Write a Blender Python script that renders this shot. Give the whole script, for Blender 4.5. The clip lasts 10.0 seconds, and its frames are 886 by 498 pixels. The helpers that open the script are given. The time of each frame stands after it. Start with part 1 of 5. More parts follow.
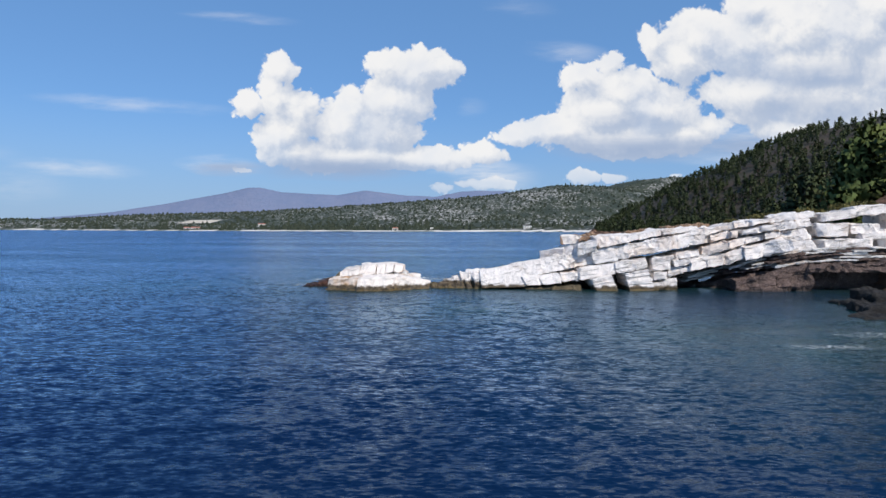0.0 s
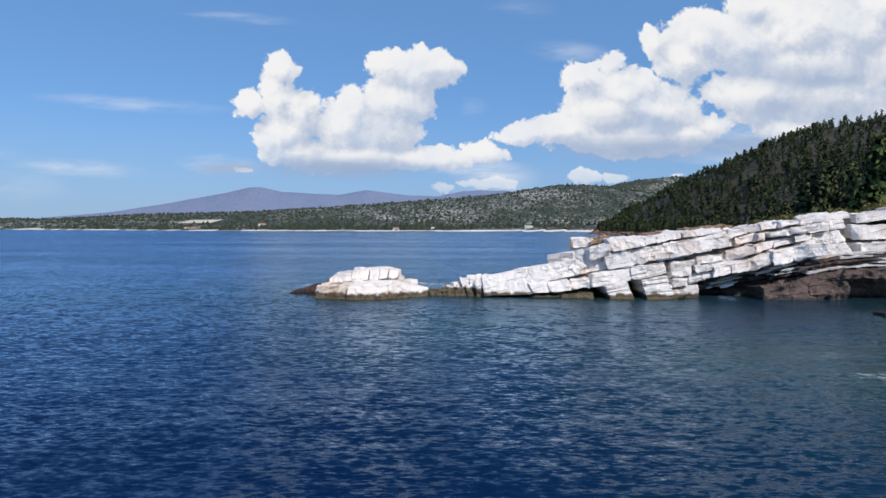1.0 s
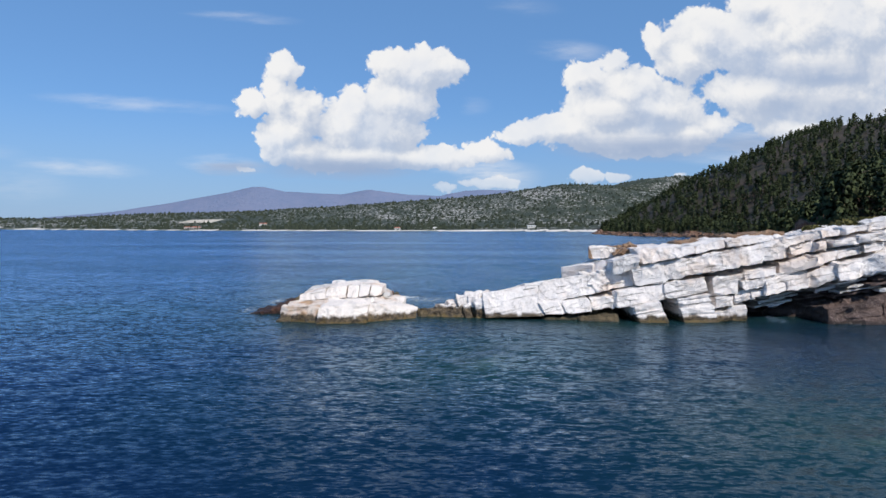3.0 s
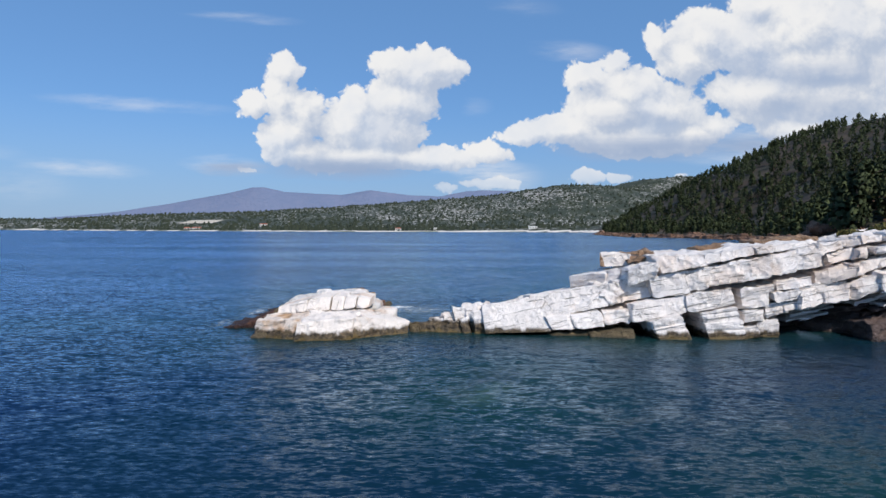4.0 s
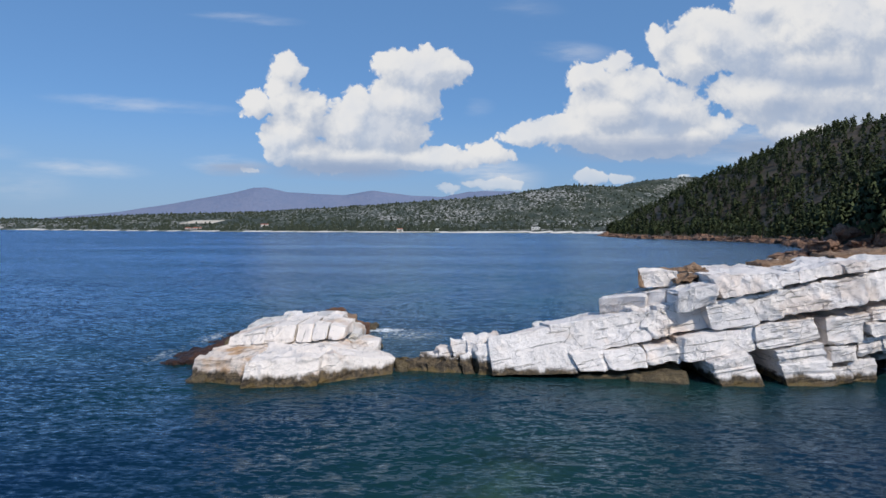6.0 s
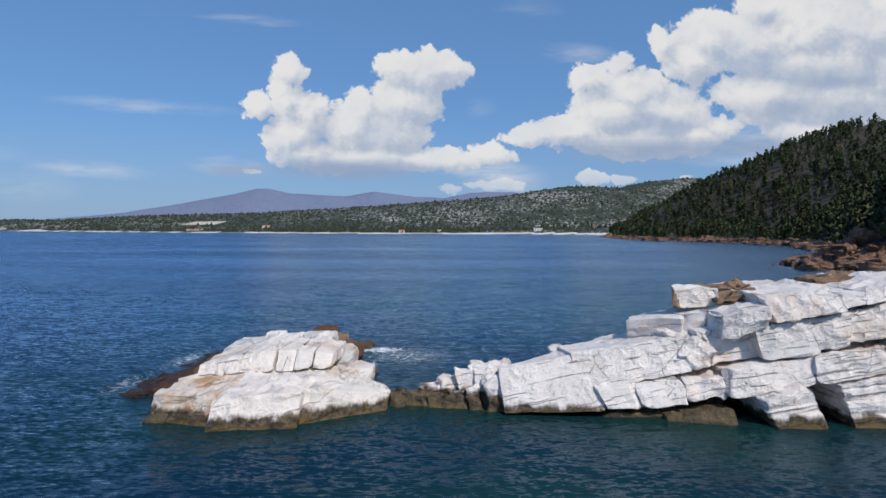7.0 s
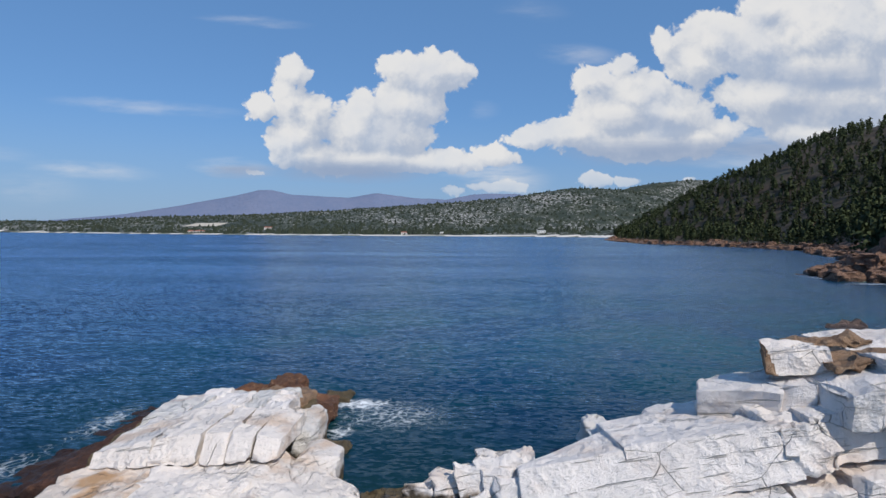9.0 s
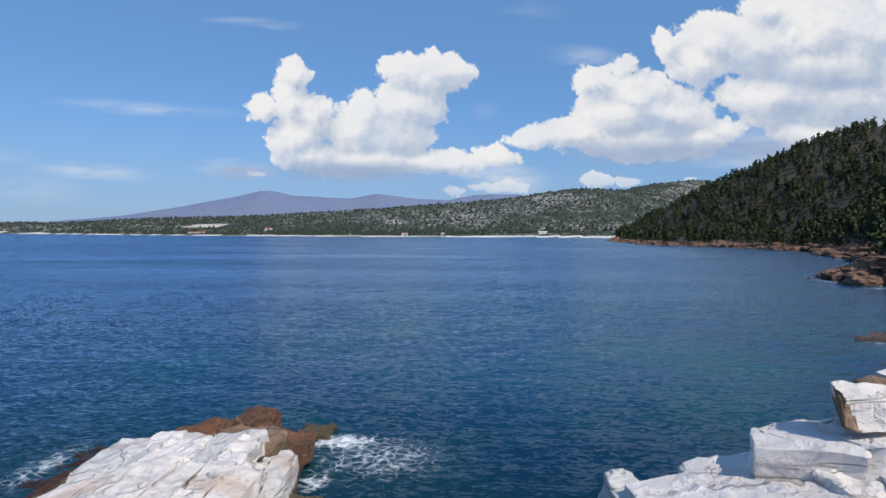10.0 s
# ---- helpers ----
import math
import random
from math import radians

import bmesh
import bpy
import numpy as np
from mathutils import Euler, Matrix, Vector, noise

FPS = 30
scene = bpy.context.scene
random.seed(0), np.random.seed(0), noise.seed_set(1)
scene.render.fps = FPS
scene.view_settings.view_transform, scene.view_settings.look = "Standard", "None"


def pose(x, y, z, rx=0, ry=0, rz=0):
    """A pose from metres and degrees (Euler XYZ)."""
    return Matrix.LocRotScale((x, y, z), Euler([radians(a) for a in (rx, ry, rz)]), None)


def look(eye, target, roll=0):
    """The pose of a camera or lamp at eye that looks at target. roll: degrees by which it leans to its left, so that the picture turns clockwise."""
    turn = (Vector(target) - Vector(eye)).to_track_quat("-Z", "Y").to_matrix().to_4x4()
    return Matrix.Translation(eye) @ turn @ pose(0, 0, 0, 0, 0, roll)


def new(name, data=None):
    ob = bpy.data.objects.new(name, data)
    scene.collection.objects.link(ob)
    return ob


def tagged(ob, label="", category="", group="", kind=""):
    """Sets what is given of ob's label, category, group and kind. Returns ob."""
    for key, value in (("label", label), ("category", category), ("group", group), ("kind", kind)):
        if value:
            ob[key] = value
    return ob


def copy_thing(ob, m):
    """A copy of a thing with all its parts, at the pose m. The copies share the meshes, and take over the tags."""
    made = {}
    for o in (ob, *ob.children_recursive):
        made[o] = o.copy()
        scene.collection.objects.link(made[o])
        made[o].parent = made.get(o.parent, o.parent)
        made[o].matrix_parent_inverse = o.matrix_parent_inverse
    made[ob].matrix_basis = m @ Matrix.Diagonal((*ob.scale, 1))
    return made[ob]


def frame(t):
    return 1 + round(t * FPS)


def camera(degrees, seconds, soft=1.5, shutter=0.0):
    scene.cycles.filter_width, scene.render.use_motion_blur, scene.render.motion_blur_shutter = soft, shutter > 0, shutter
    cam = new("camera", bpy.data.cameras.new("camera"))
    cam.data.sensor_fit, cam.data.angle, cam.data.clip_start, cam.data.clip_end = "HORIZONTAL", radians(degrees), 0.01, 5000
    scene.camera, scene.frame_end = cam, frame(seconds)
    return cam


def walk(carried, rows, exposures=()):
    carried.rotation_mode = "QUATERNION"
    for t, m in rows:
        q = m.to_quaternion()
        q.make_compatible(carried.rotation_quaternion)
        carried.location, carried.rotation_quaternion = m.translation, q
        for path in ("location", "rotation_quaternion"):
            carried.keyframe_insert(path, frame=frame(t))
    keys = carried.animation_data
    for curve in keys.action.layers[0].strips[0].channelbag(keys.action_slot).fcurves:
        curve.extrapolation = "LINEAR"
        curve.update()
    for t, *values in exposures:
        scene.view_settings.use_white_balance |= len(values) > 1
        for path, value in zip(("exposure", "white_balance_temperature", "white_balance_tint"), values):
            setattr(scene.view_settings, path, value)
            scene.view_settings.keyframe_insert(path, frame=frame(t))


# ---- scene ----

cam = camera(73.0, 10.0)
PATH = [
    (0, (1.187, 5.199, 5.11), (1.171, 7.198, 5.041), 0.1),
    (0.5, (1.25, 7.387, 5.184), (1.231, 9.386, 5.114), 0.1),
    (1, (1.334, 9.608, 5.293), (1.314, 11.606, 5.223), 0.1),
    (1.5, (1.467, 11.71, 5.389), (1.445, 13.709, 5.319), 0.1),
    (2, (1.626, 13.762, 5.524), (1.602, 15.761, 5.453), 0.1),
    (2.5, (1.746, 15.713, 5.66), (1.72, 17.712, 5.588), 0.1),
    (4, (2.188, 21.85, 6.029), (2.157, 23.849, 5.959), 0.1),
    (4.5, (2.313, 23.765, 6.117), (2.28, 25.764, 6.048), 0.2),
    (5, (2.384, 25.758, 6.222), (2.349, 27.757, 6.154), 0.2),
    (5.5, (2.397, 27.654, 6.334), (2.361, 29.652, 6.265), 0.2),
    (7, (2.261, 33.494, 6.862), (2.216, 35.492, 6.797), 0.2),
    (7.5, (2.162, 35.292, 7.134), (2.115, 37.29, 7.071), 0.2),
    (8, (2.148, 37.15, 7.322), (2.098, 39.149, 7.261), 0.2),
    (8.5, (2.204, 38.886, 7.544), (2.152, 40.884, 7.484), 0.2),
    (9, (2.319, 40.789, 7.775), (2.265, 42.788, 7.715), 0.3),
    (9.5, (2.373, 42.561, 7.994), (2.318, 44.56, 7.934), 0.3),
    (10, (2.482, 44.498, 8.135), (2.424, 46.497, 8.077), 0.2),
]
walk(cam, [(t, look(eye, target, roll)) for t, eye, target, roll in PATH], exposures=[(0, 0.0), (2.5, 0.0), (5.5, -0.14), (7.5, -0.24), (9.0, -0.22), (10.0, -0.06)])

# ---------- world: clear sky with fair-weather clouds ----------
SUN_EL, SUN_AZ = 47.0, 143.0


def node(tree, kind, **inputs):
    n = tree.nodes.new(kind)
    for key, value in inputs.items():
        k = int(key[1:]) if key[0] == "i" and key[1:].isdigit() else key.replace("_", " ")
        if isinstance(value, bpy.types.NodeSocket):
            tree.links.new(value, n.inputs[k])
        else:
            n.inputs[k].default_value = value
    return n


def maths(tree, op, a, b=None, c=None, clamp=False):
    n = tree.nodes.new("ShaderNodeMath")
    n.operation, n.use_clamp = op, clamp
    for i, v in enumerate((a, b, c)):
        if isinstance(v, bpy.types.NodeSocket):
            tree.links.new(v, n.inputs[i])
        elif v is not None:
            n.inputs[i].default_value = v
    return n.outputs[0]


def vmath(tree, op, a, b=None):
    n = tree.nodes.new("ShaderNodeVectorMath")
    n.operation = op
    for i, v in enumerate((a, b)):
        if isinstance(v, bpy.types.NodeSocket):
            tree.links.new(v, n.inputs[i])
        elif v is not None:
            n.inputs[i].default_value = v
    return n.outputs["Value"] if op == "LENGTH" else n.outputs[0]


def mixed(tree, fac, a, b, kind="MIX"):
    n = tree.nodes.new("ShaderNodeMix")
    n.data_type, n.blend_type = "RGBA", kind
    for i, v in ((0, fac), (6, a), (7, b)):
        if isinstance(v, bpy.types.NodeSocket):
            tree.links.new(v, n.inputs[i])
        else:
            n.inputs[i].default_value = (*v, 1) if i and len(v) == 3 else v
    return n.outputs[2]


def ramp(tree, fac, a, b, smooth=True):
    n = tree.nodes.new("ShaderNodeMapRange")
    n.interpolation_type = "SMOOTHSTEP" if smooth else "LINEAR"
    tree.links.new(fac, n.inputs[0])
    n.inputs[1].default_value, n.inputs[2].default_value = a, b
    return n.outputs[0]


# lobes of each cumulus: bearing, height, half width, half height, in hundredths of the view plane one unit north
CLOUD_WEST = [
    (-28.1, 26.6, 3.0, 2.6), (-29.5, 23.7, 2.8, 2.8), (-33.2, 20.9, 3.2, 2.5), (-27.8, 21.5, 4.2, 3.2), (-25.0, 19.0, 3.8, 4.6),
    (-27.6, 15.6, 5.6, 4.2), (-25.2, 12.4, 5.8, 3.0), (-16.3, 19.7, 4.2, 3.9), (-17.2, 17.0, 5.6, 4.2), (-10.4, 27.6, 3.4, 2.6),
    (-5.6, 26.0, 6.6, 4.0), (-0.6, 26.3, 3.0, 3.2), (-8.9, 21.0, 6.6, 4.4), (-11.6, 16.4, 8.2, 4.8), (-14.5, 11.8, 10.6, 2.6),
    (-5.0, 11.5, 10.0, 2.2), (5.6, 12.6, 4.2, 2.2)]
CLOUD_MIDDLE = [
    (26.7, 27.4, 2.8, 2.0), (22.0, 24.9, 4.4, 2.6), (29.0, 22.6, 7.0, 4.2), (25.3, 19.3, 8.4, 4.2), (12.0, 15.8, 5.2, 2.0),
    (19.6, 16.4, 7.6, 3.6), (33.7, 19.3, 8.8, 4.6), (39.4, 15.5, 6.4, 2.8), (29.0, 14.6, 13.5, 2.8), (43.3, 16.9, 3.8, 2.0)]
CLOUD_EAST = [
    (33.7, 30.6, 2.8, 2.8), (41.3, 31.6, 6.4, 4.6), (38.5, 27.8, 5.6, 4.2), (49.8, 36.3, 5.6, 3.0), (47.9, 30.6, 8.4, 5.6),
    (57.4, 32.5, 10.0, 6.6), (66.8, 32.5, 10.0, 7.6), (72.4, 26.8, 7.6, 7.6), (59.2, 26.8, 13.0, 5.6), (50.7, 22.1, 10.0, 4.6),
    (62.1, 21.2, 11.0, 5.6), (57.4, 16.4, 7.6, 2.8), (70.6, 36.0, 11.0, 6.0), (82.0, 30.0, 9.0, 9.0), (92.0, 25.0, 10.0, 7.0)]
CLOUD_SMALL = [
    (22.4, 8.4, 3.0, 1.2), (27.2, 8.3, 2.2, 0.9), (37.5, 8.9, 1.4, 0.6), (-1.2, 6.5, 2.0, 0.9), (6.5, 7.4, 5.0, 1.2),
    (-34.2, 10.1, 1.6, 0.5)]
WISPS = [(-62.5, 10.0, 11.0, 1.5, 0.55), (-72.0, 7.0, 9.0, 3.0, 0.22), (-53.0, 20.6, 17.0, 1.2, 0.36), (-34.2, 34.9, 9.0, 0.9, 0.28),
         (-84.0, 13.0, 12.0, 1.6, 0.3), (8.0, 7.6, 7.0, 3.0, 0.4), (4.2, 20.0, 2.4, 1.6, 0.14), (12.0, 36.5, 6.0, 1.6, 0.14), (-38.0, 10.4, 7.0, 1.6, 0.6), (20.0, 29.0, 7.0, 1.8, 0.4), (63.0, 17.0, 16.0, 6.0, 0.85), (48.0, 13.5, 16.0, 3.6, 0.6), (6.0, 9.5, 9.0, 2.0, 0.6)]
# shaded flat bases of the cumulus: the same four numbers and a density
BASES = [(-18.0, 10.0, 15.0, 2.0, 1.0), (-37.0, 9.9, 6.0, 1.3, 0.85), (32.5, 13.4, 17.0, 2.6, 0.95), (51.5, 13.6, 9.0, 2.4, 0.85), (60.0, 20.0, 14.0, 3.0, 0.6), (66.0, 25.5, 12.0, 3.0, 0.5), (55.0, 25.0, 9.0, 2.5, 0.4), (30.0, 18.0, 9.0, 1.8, 0.4), (-11.0, 17.0, 3.0, 4.0, 0.25), (-22.0, 15.0, 2.5, 4.0, 0.25)]

world = bpy.data.worlds.new("sky")
scene.world = world
world.use_nodes = True
wt = world.node_tree


def cloud_field():
    """A node group: how deep a point of the view plane lies inside the clouds."""
    g = bpy.data.node_groups.new("cloud_field", "ShaderNodeTree")
    g.interface.new_socket("Vector", in_out="INPUT", socket_type="NodeSocketVector")
    g.interface.new_socket("Depth", in_out="OUTPUT", socket_type="NodeSocketFloat")
    p = g.nodes.new("NodeGroupInput").outputs[0]
    warp = node(g, "ShaderNodeTexNoise", Vector=p, Scale=0.16, Detail=3.0, Roughness=0.55)
    w = vmath(g, "SUBTRACT", warp.outputs["Color"], (0.5, 0.5, 0.5))
    fine = node(g, "ShaderNodeTexNoise", Vector=p, Scale=0.75, Detail=4.0, Roughness=0.6)
    v = vmath(g, "SUBTRACT", fine.outputs["Color"], (0.5, 0.5, 0.5))
    q = vmath(g, "ADD", p, vmath(g, "ADD", vmath(g, "MULTIPLY", w, (3.4, 3.0, 0)), vmath(g, "MULTIPLY", v, (0.8, 0.8, 0))))
    total = None
    for x, y, a, b in CLOUD_WEST + CLOUD_MIDDLE + CLOUD_EAST + CLOUD_SMALL:
        d = vmath(g, "LENGTH", vmath(g, "MULTIPLY", vmath(g, "SUBTRACT", q, (x, y, 0)), (1 / a, 1 / b, 0)))
        d = maths(g, "MULTIPLY_ADD", d, -0.5 * (a + b) ** 0.5, 0.5 * (a + b) ** 0.5)
        total = d if total is None else maths(g, "SMOOTH_MAX", total, d, 0.25)
    puff = node(g, "ShaderNodeTexVoronoi", Vector=q, Scale=0.42)
    puff.feature = "SMOOTH_F1"
    puff2 = node(g, "ShaderNodeTexVoronoi", Vector=q, Scale=1.1)
    puff2.feature = "SMOOTH_F1"
    puff3 = node(g, "ShaderNodeTexVoronoi", Vector=q, Scale=2.4)
    puff3.feature = "SMOOTH_F1"
    lump = maths(g, "ADD", maths(g, "MULTIPLY", puff3.outputs["Distance"], -0.2), maths(g, "ADD", maths(g, "MULTIPLY", puff.outputs["Distance"], -0.75), maths(g, "MULTIPLY", puff2.outputs["Distance"], -0.4)))
    out = g.nodes.new("NodeGroupOutput")
    g.links.new(maths(g, "ADD", maths(g, "ADD", total, lump), 0.65), out.inputs[0])
    return g


def build_sky():
    bg = wt.nodes["Background"]
    sky = wt.nodes.new("ShaderNodeTexSky")
    sky.sky_type, sky.sun_disc = "NISHITA", False
    sky.sun_elevation, sky.sun_rotation = radians(SUN_EL), radians(SUN_AZ)
    sky.air_density, sky.dust_density, sky.ozone_density = 1.0, 0.2, 4.0
    way = node(wt, "ShaderNodeTexCoord").outputs["Generated"]
    sep = node(wt, "ShaderNodeSeparateXYZ", i0=way)
    ahead = maths(wt, "DIVIDE", 100.0, maths(wt, "MAXIMUM", maths(wt, "ABSOLUTE", sep.outputs[1]), 0.06))
    comb = node(wt, "ShaderNodeCombineXYZ", X=maths(wt, "MULTIPLY", sep.outputs[0], ahead), Y=maths(wt, "MULTIPLY", sep.outputs[2], ahead))
    p = comb.outputs[0]
    group = cloud_field()

    def field(at):
        n = wt.nodes.new("ShaderNodeGroup")
        n.node_tree = group
        wt.links.new(at, n.inputs[0])
        return n.outputs[0]

    f0 = field(p)
    f1 = field(vmath(wt, "ADD", p, (-0.7, 1.2, 0)))
    f2 = field(vmath(wt, "ADD", p, (-2.2, 3.0, 0)))
    cover = ramp(wt, f0, 0.0, 0.27)
    thin = node(wt, "ShaderNodeTexNoise", Vector=p, Scale=0.085, Detail=4.0, Roughness=0.55).outputs[0]
    cover = maths(wt, "MULTIPLY", cover, maths(wt, "MULTIPLY_ADD", ramp(wt, thin, 0.34, 0.56), 0.14, 0.84))
    cover = maths(wt, "MULTIPLY", cover, ramp(wt, sep.outputs[1], 0.0, 0.06))
    rim = maths(wt, "SUBTRACT", f0, f1)
    broad = maths(wt, "SUBTRACT", f0, f2)
    lit = maths(wt, "ADD", maths(wt, "MULTIPLY", rim, 0.34), maths(wt, "MULTIPLY", broad, 0.36))
    lit = ramp(wt, maths(wt, "ADD", lit, 0.13), -0.42, 0.66)
    cloud = mixed(wt, lit, (5.0, 5.7, 7.0), (9.2, 9.1, 9.0))
    # thin high wisps
    soft = node(wt, "ShaderNodeTexNoise", Vector=vmath(wt, "MULTIPLY", p, (0.10, 0.5, 0)), Scale=1.0, Detail=5.0, Roughness=0.6)
    shift = vmath(wt, "MULTIPLY", vmath(wt, "SUBTRACT", soft.outputs["Color"], (0.5, 0.5, 0.5)), (5.0, 2.2, 0))
    q = vmath(wt, "ADD", p, shift)

    def streaks(rows, turn):
        total = None
        for x, y, a, b, k in rows:
            n = wt.nodes.new("ShaderNodeVectorRotate")
            n.rotation_type = "Z_AXIS"
            wt.links.new(q, n.inputs["Vector"])
            n.inputs["Center"].default_value, n.inputs["Angle"].default_value = (x, y, 0), turn
            d = vmath(wt, "LENGTH", vmath(wt, "MULTIPLY", vmath(wt, "SUBTRACT", n.outputs[0], (x, y, 0)), (1 / a, 1 / b, 0)))
            d = maths(wt, "MULTIPLY", ramp(wt, d, 1.25, 0.1), k)
            total = d if total is None else maths(wt, "ADD", total, d)
        return total

    veil = streaks(WISPS, 0.07)
    shade = maths(wt, "MULTIPLY", streaks(BASES, 0.0), 0.9, clamp=True)
    veil = maths(wt, "MULTIPLY", veil, ramp(wt, soft.outputs[0], 0.2, 0.75), clamp=True)
    base = mixed(wt, 1.0, sky.outputs[0], (0.80, 1.0, 1.26), "MULTIPLY")
    base = mixed(wt, 0.5, base, (1.6, 3.6, 6.9))
    haze = ramp(wt, sep.outputs[2], 0.2, -0.01)
    base = mixed(wt, maths(wt, "MULTIPLY", haze, 0.65), base, (2.9, 4.2, 6.5))
    col = mixed(wt, veil, base, (8.2, 8.4, 8.8))
    low = ramp(wt, sep.outputs[2], 0.05, 0.13)
    col = mixed(wt, maths(wt, "MULTIPLY", cover, maths(wt, "MULTIPLY_ADD", low, 0.55, 0.43)), col, cloud)
    col = mixed(wt, shade, col, (3.3, 4.3, 6.2))
    wt.links.new(col, bg.inputs[0])
    bg.inputs[1].default_value = 0.1


build_sky()
world.cycles.sampling_method, world.cycles.sample_map_resolution = "MANUAL", 512
sun = new("sun", bpy.data.lights.new("sun", "SUN"))
sun.data.energy, sun.data.angle, sun.data.color = 4.3, radians(0.53), (1, 0.935, 0.85)
se, sa = radians(SUN_EL), radians(SUN_AZ)
sun.matrix_world = look((0, 0, 60), (-math.sin(sa) * math.cos(se), -math.cos(sa) * math.cos(se), 60 - math.sin(se)))


# ---------- numeric noise ----------
def hashed(ix, iy, iz, seed):
    h = (ix * 374761393 + iy * 668265263 + iz * 2147483647 + seed * 1274126177) & 0xFFFFFFFF
    h = ((h ^ (h >> 13)) * 1274126177) & 0xFFFFFFFF
    h = ((h ^ (h >> 16)) * 2246822519) & 0xFFFFFFFF
    return ((h ^ (h >> 15)) & 0xFFFFFF) / float(0x1000000)


def vnoise(P, seed=0):
    F = np.floor(P).astype(np.int64)
    T = P - F
    T = T * T * (3 - 2 * T)
    out = 0.0
    for dx in (0, 1):
        for dy in (0, 1):
            for dz in (0, 1):
                w = (T[:, 0] if dx else 1 - T[:, 0]) * (T[:, 1] if dy else 1 - T[:, 1]) * (T[:, 2] if dz else 1 - T[:, 2])
                out = out + w * hashed(F[:, 0] + dx, F[:, 1] + dy, F[:, 2] + dz, seed)
    return out * 2 - 1


def fbm(P, octaves, seed=0):
    out, amp, total = 0.0, 1.0, 0.0
    for i in range(octaves):
        out = out + amp * vnoise(P * 2.03 ** i, seed + 17 * i)
        total += amp
        amp *= 0.5
    return out / total


def hollows(P, seed=0):
    """Shell-shaped breaks: hollow faces that meet in crisp ridges."""
    F = np.floor(P).astype(np.int64)
    value = np.full(len(P), 9.0)
    for dx in (-1, 0, 1):
        for dy in (-1, 0, 1):
            for dz in (-1, 0, 1):
                c = [F[:, 0] + dx, F[:, 1] + dy, F[:, 2] + dz]
                V = P - np.stack([c[k] + 0.1 + 0.8 * hashed(*c, seed + k) for k in range(3)], 1)
                plane = hashed(*c, seed + 5) + 1.1 * (V * V).sum(1)
                for k in range(3):
                    plane = plane + V[:, k] * (hashed(*c, seed + 6 + k) * 2 - 1) * 1.2
                value = np.minimum(value, plane)
    return value


# ---------- materials ----------
def material(name):
    m = bpy.data.materials.new(name)
    m.use_nodes = True
    return m, m.node_tree, m.node_tree.nodes["Principled BSDF"]


def noise_tex(t, vec, scale, detail=4.0, rough=0.55, stretch=None):
    if stretch:
        vec = vmath(t, "MULTIPLY", vec, stretch)
    return node(t, "ShaderNodeTexNoise", Vector=vec, Scale=scale, Detail=detail, Roughness=rough).outputs[0]


def bumped(t, p, height, strength, distance):
    n = node(t, "ShaderNodeBump", Height=height, Strength=strength, Distance=distance)
    t.links.new(n.outputs[0], p.inputs["Normal"])


def world_pos(t):
    return node(t, "ShaderNodeNewGeometry").outputs["Position"]


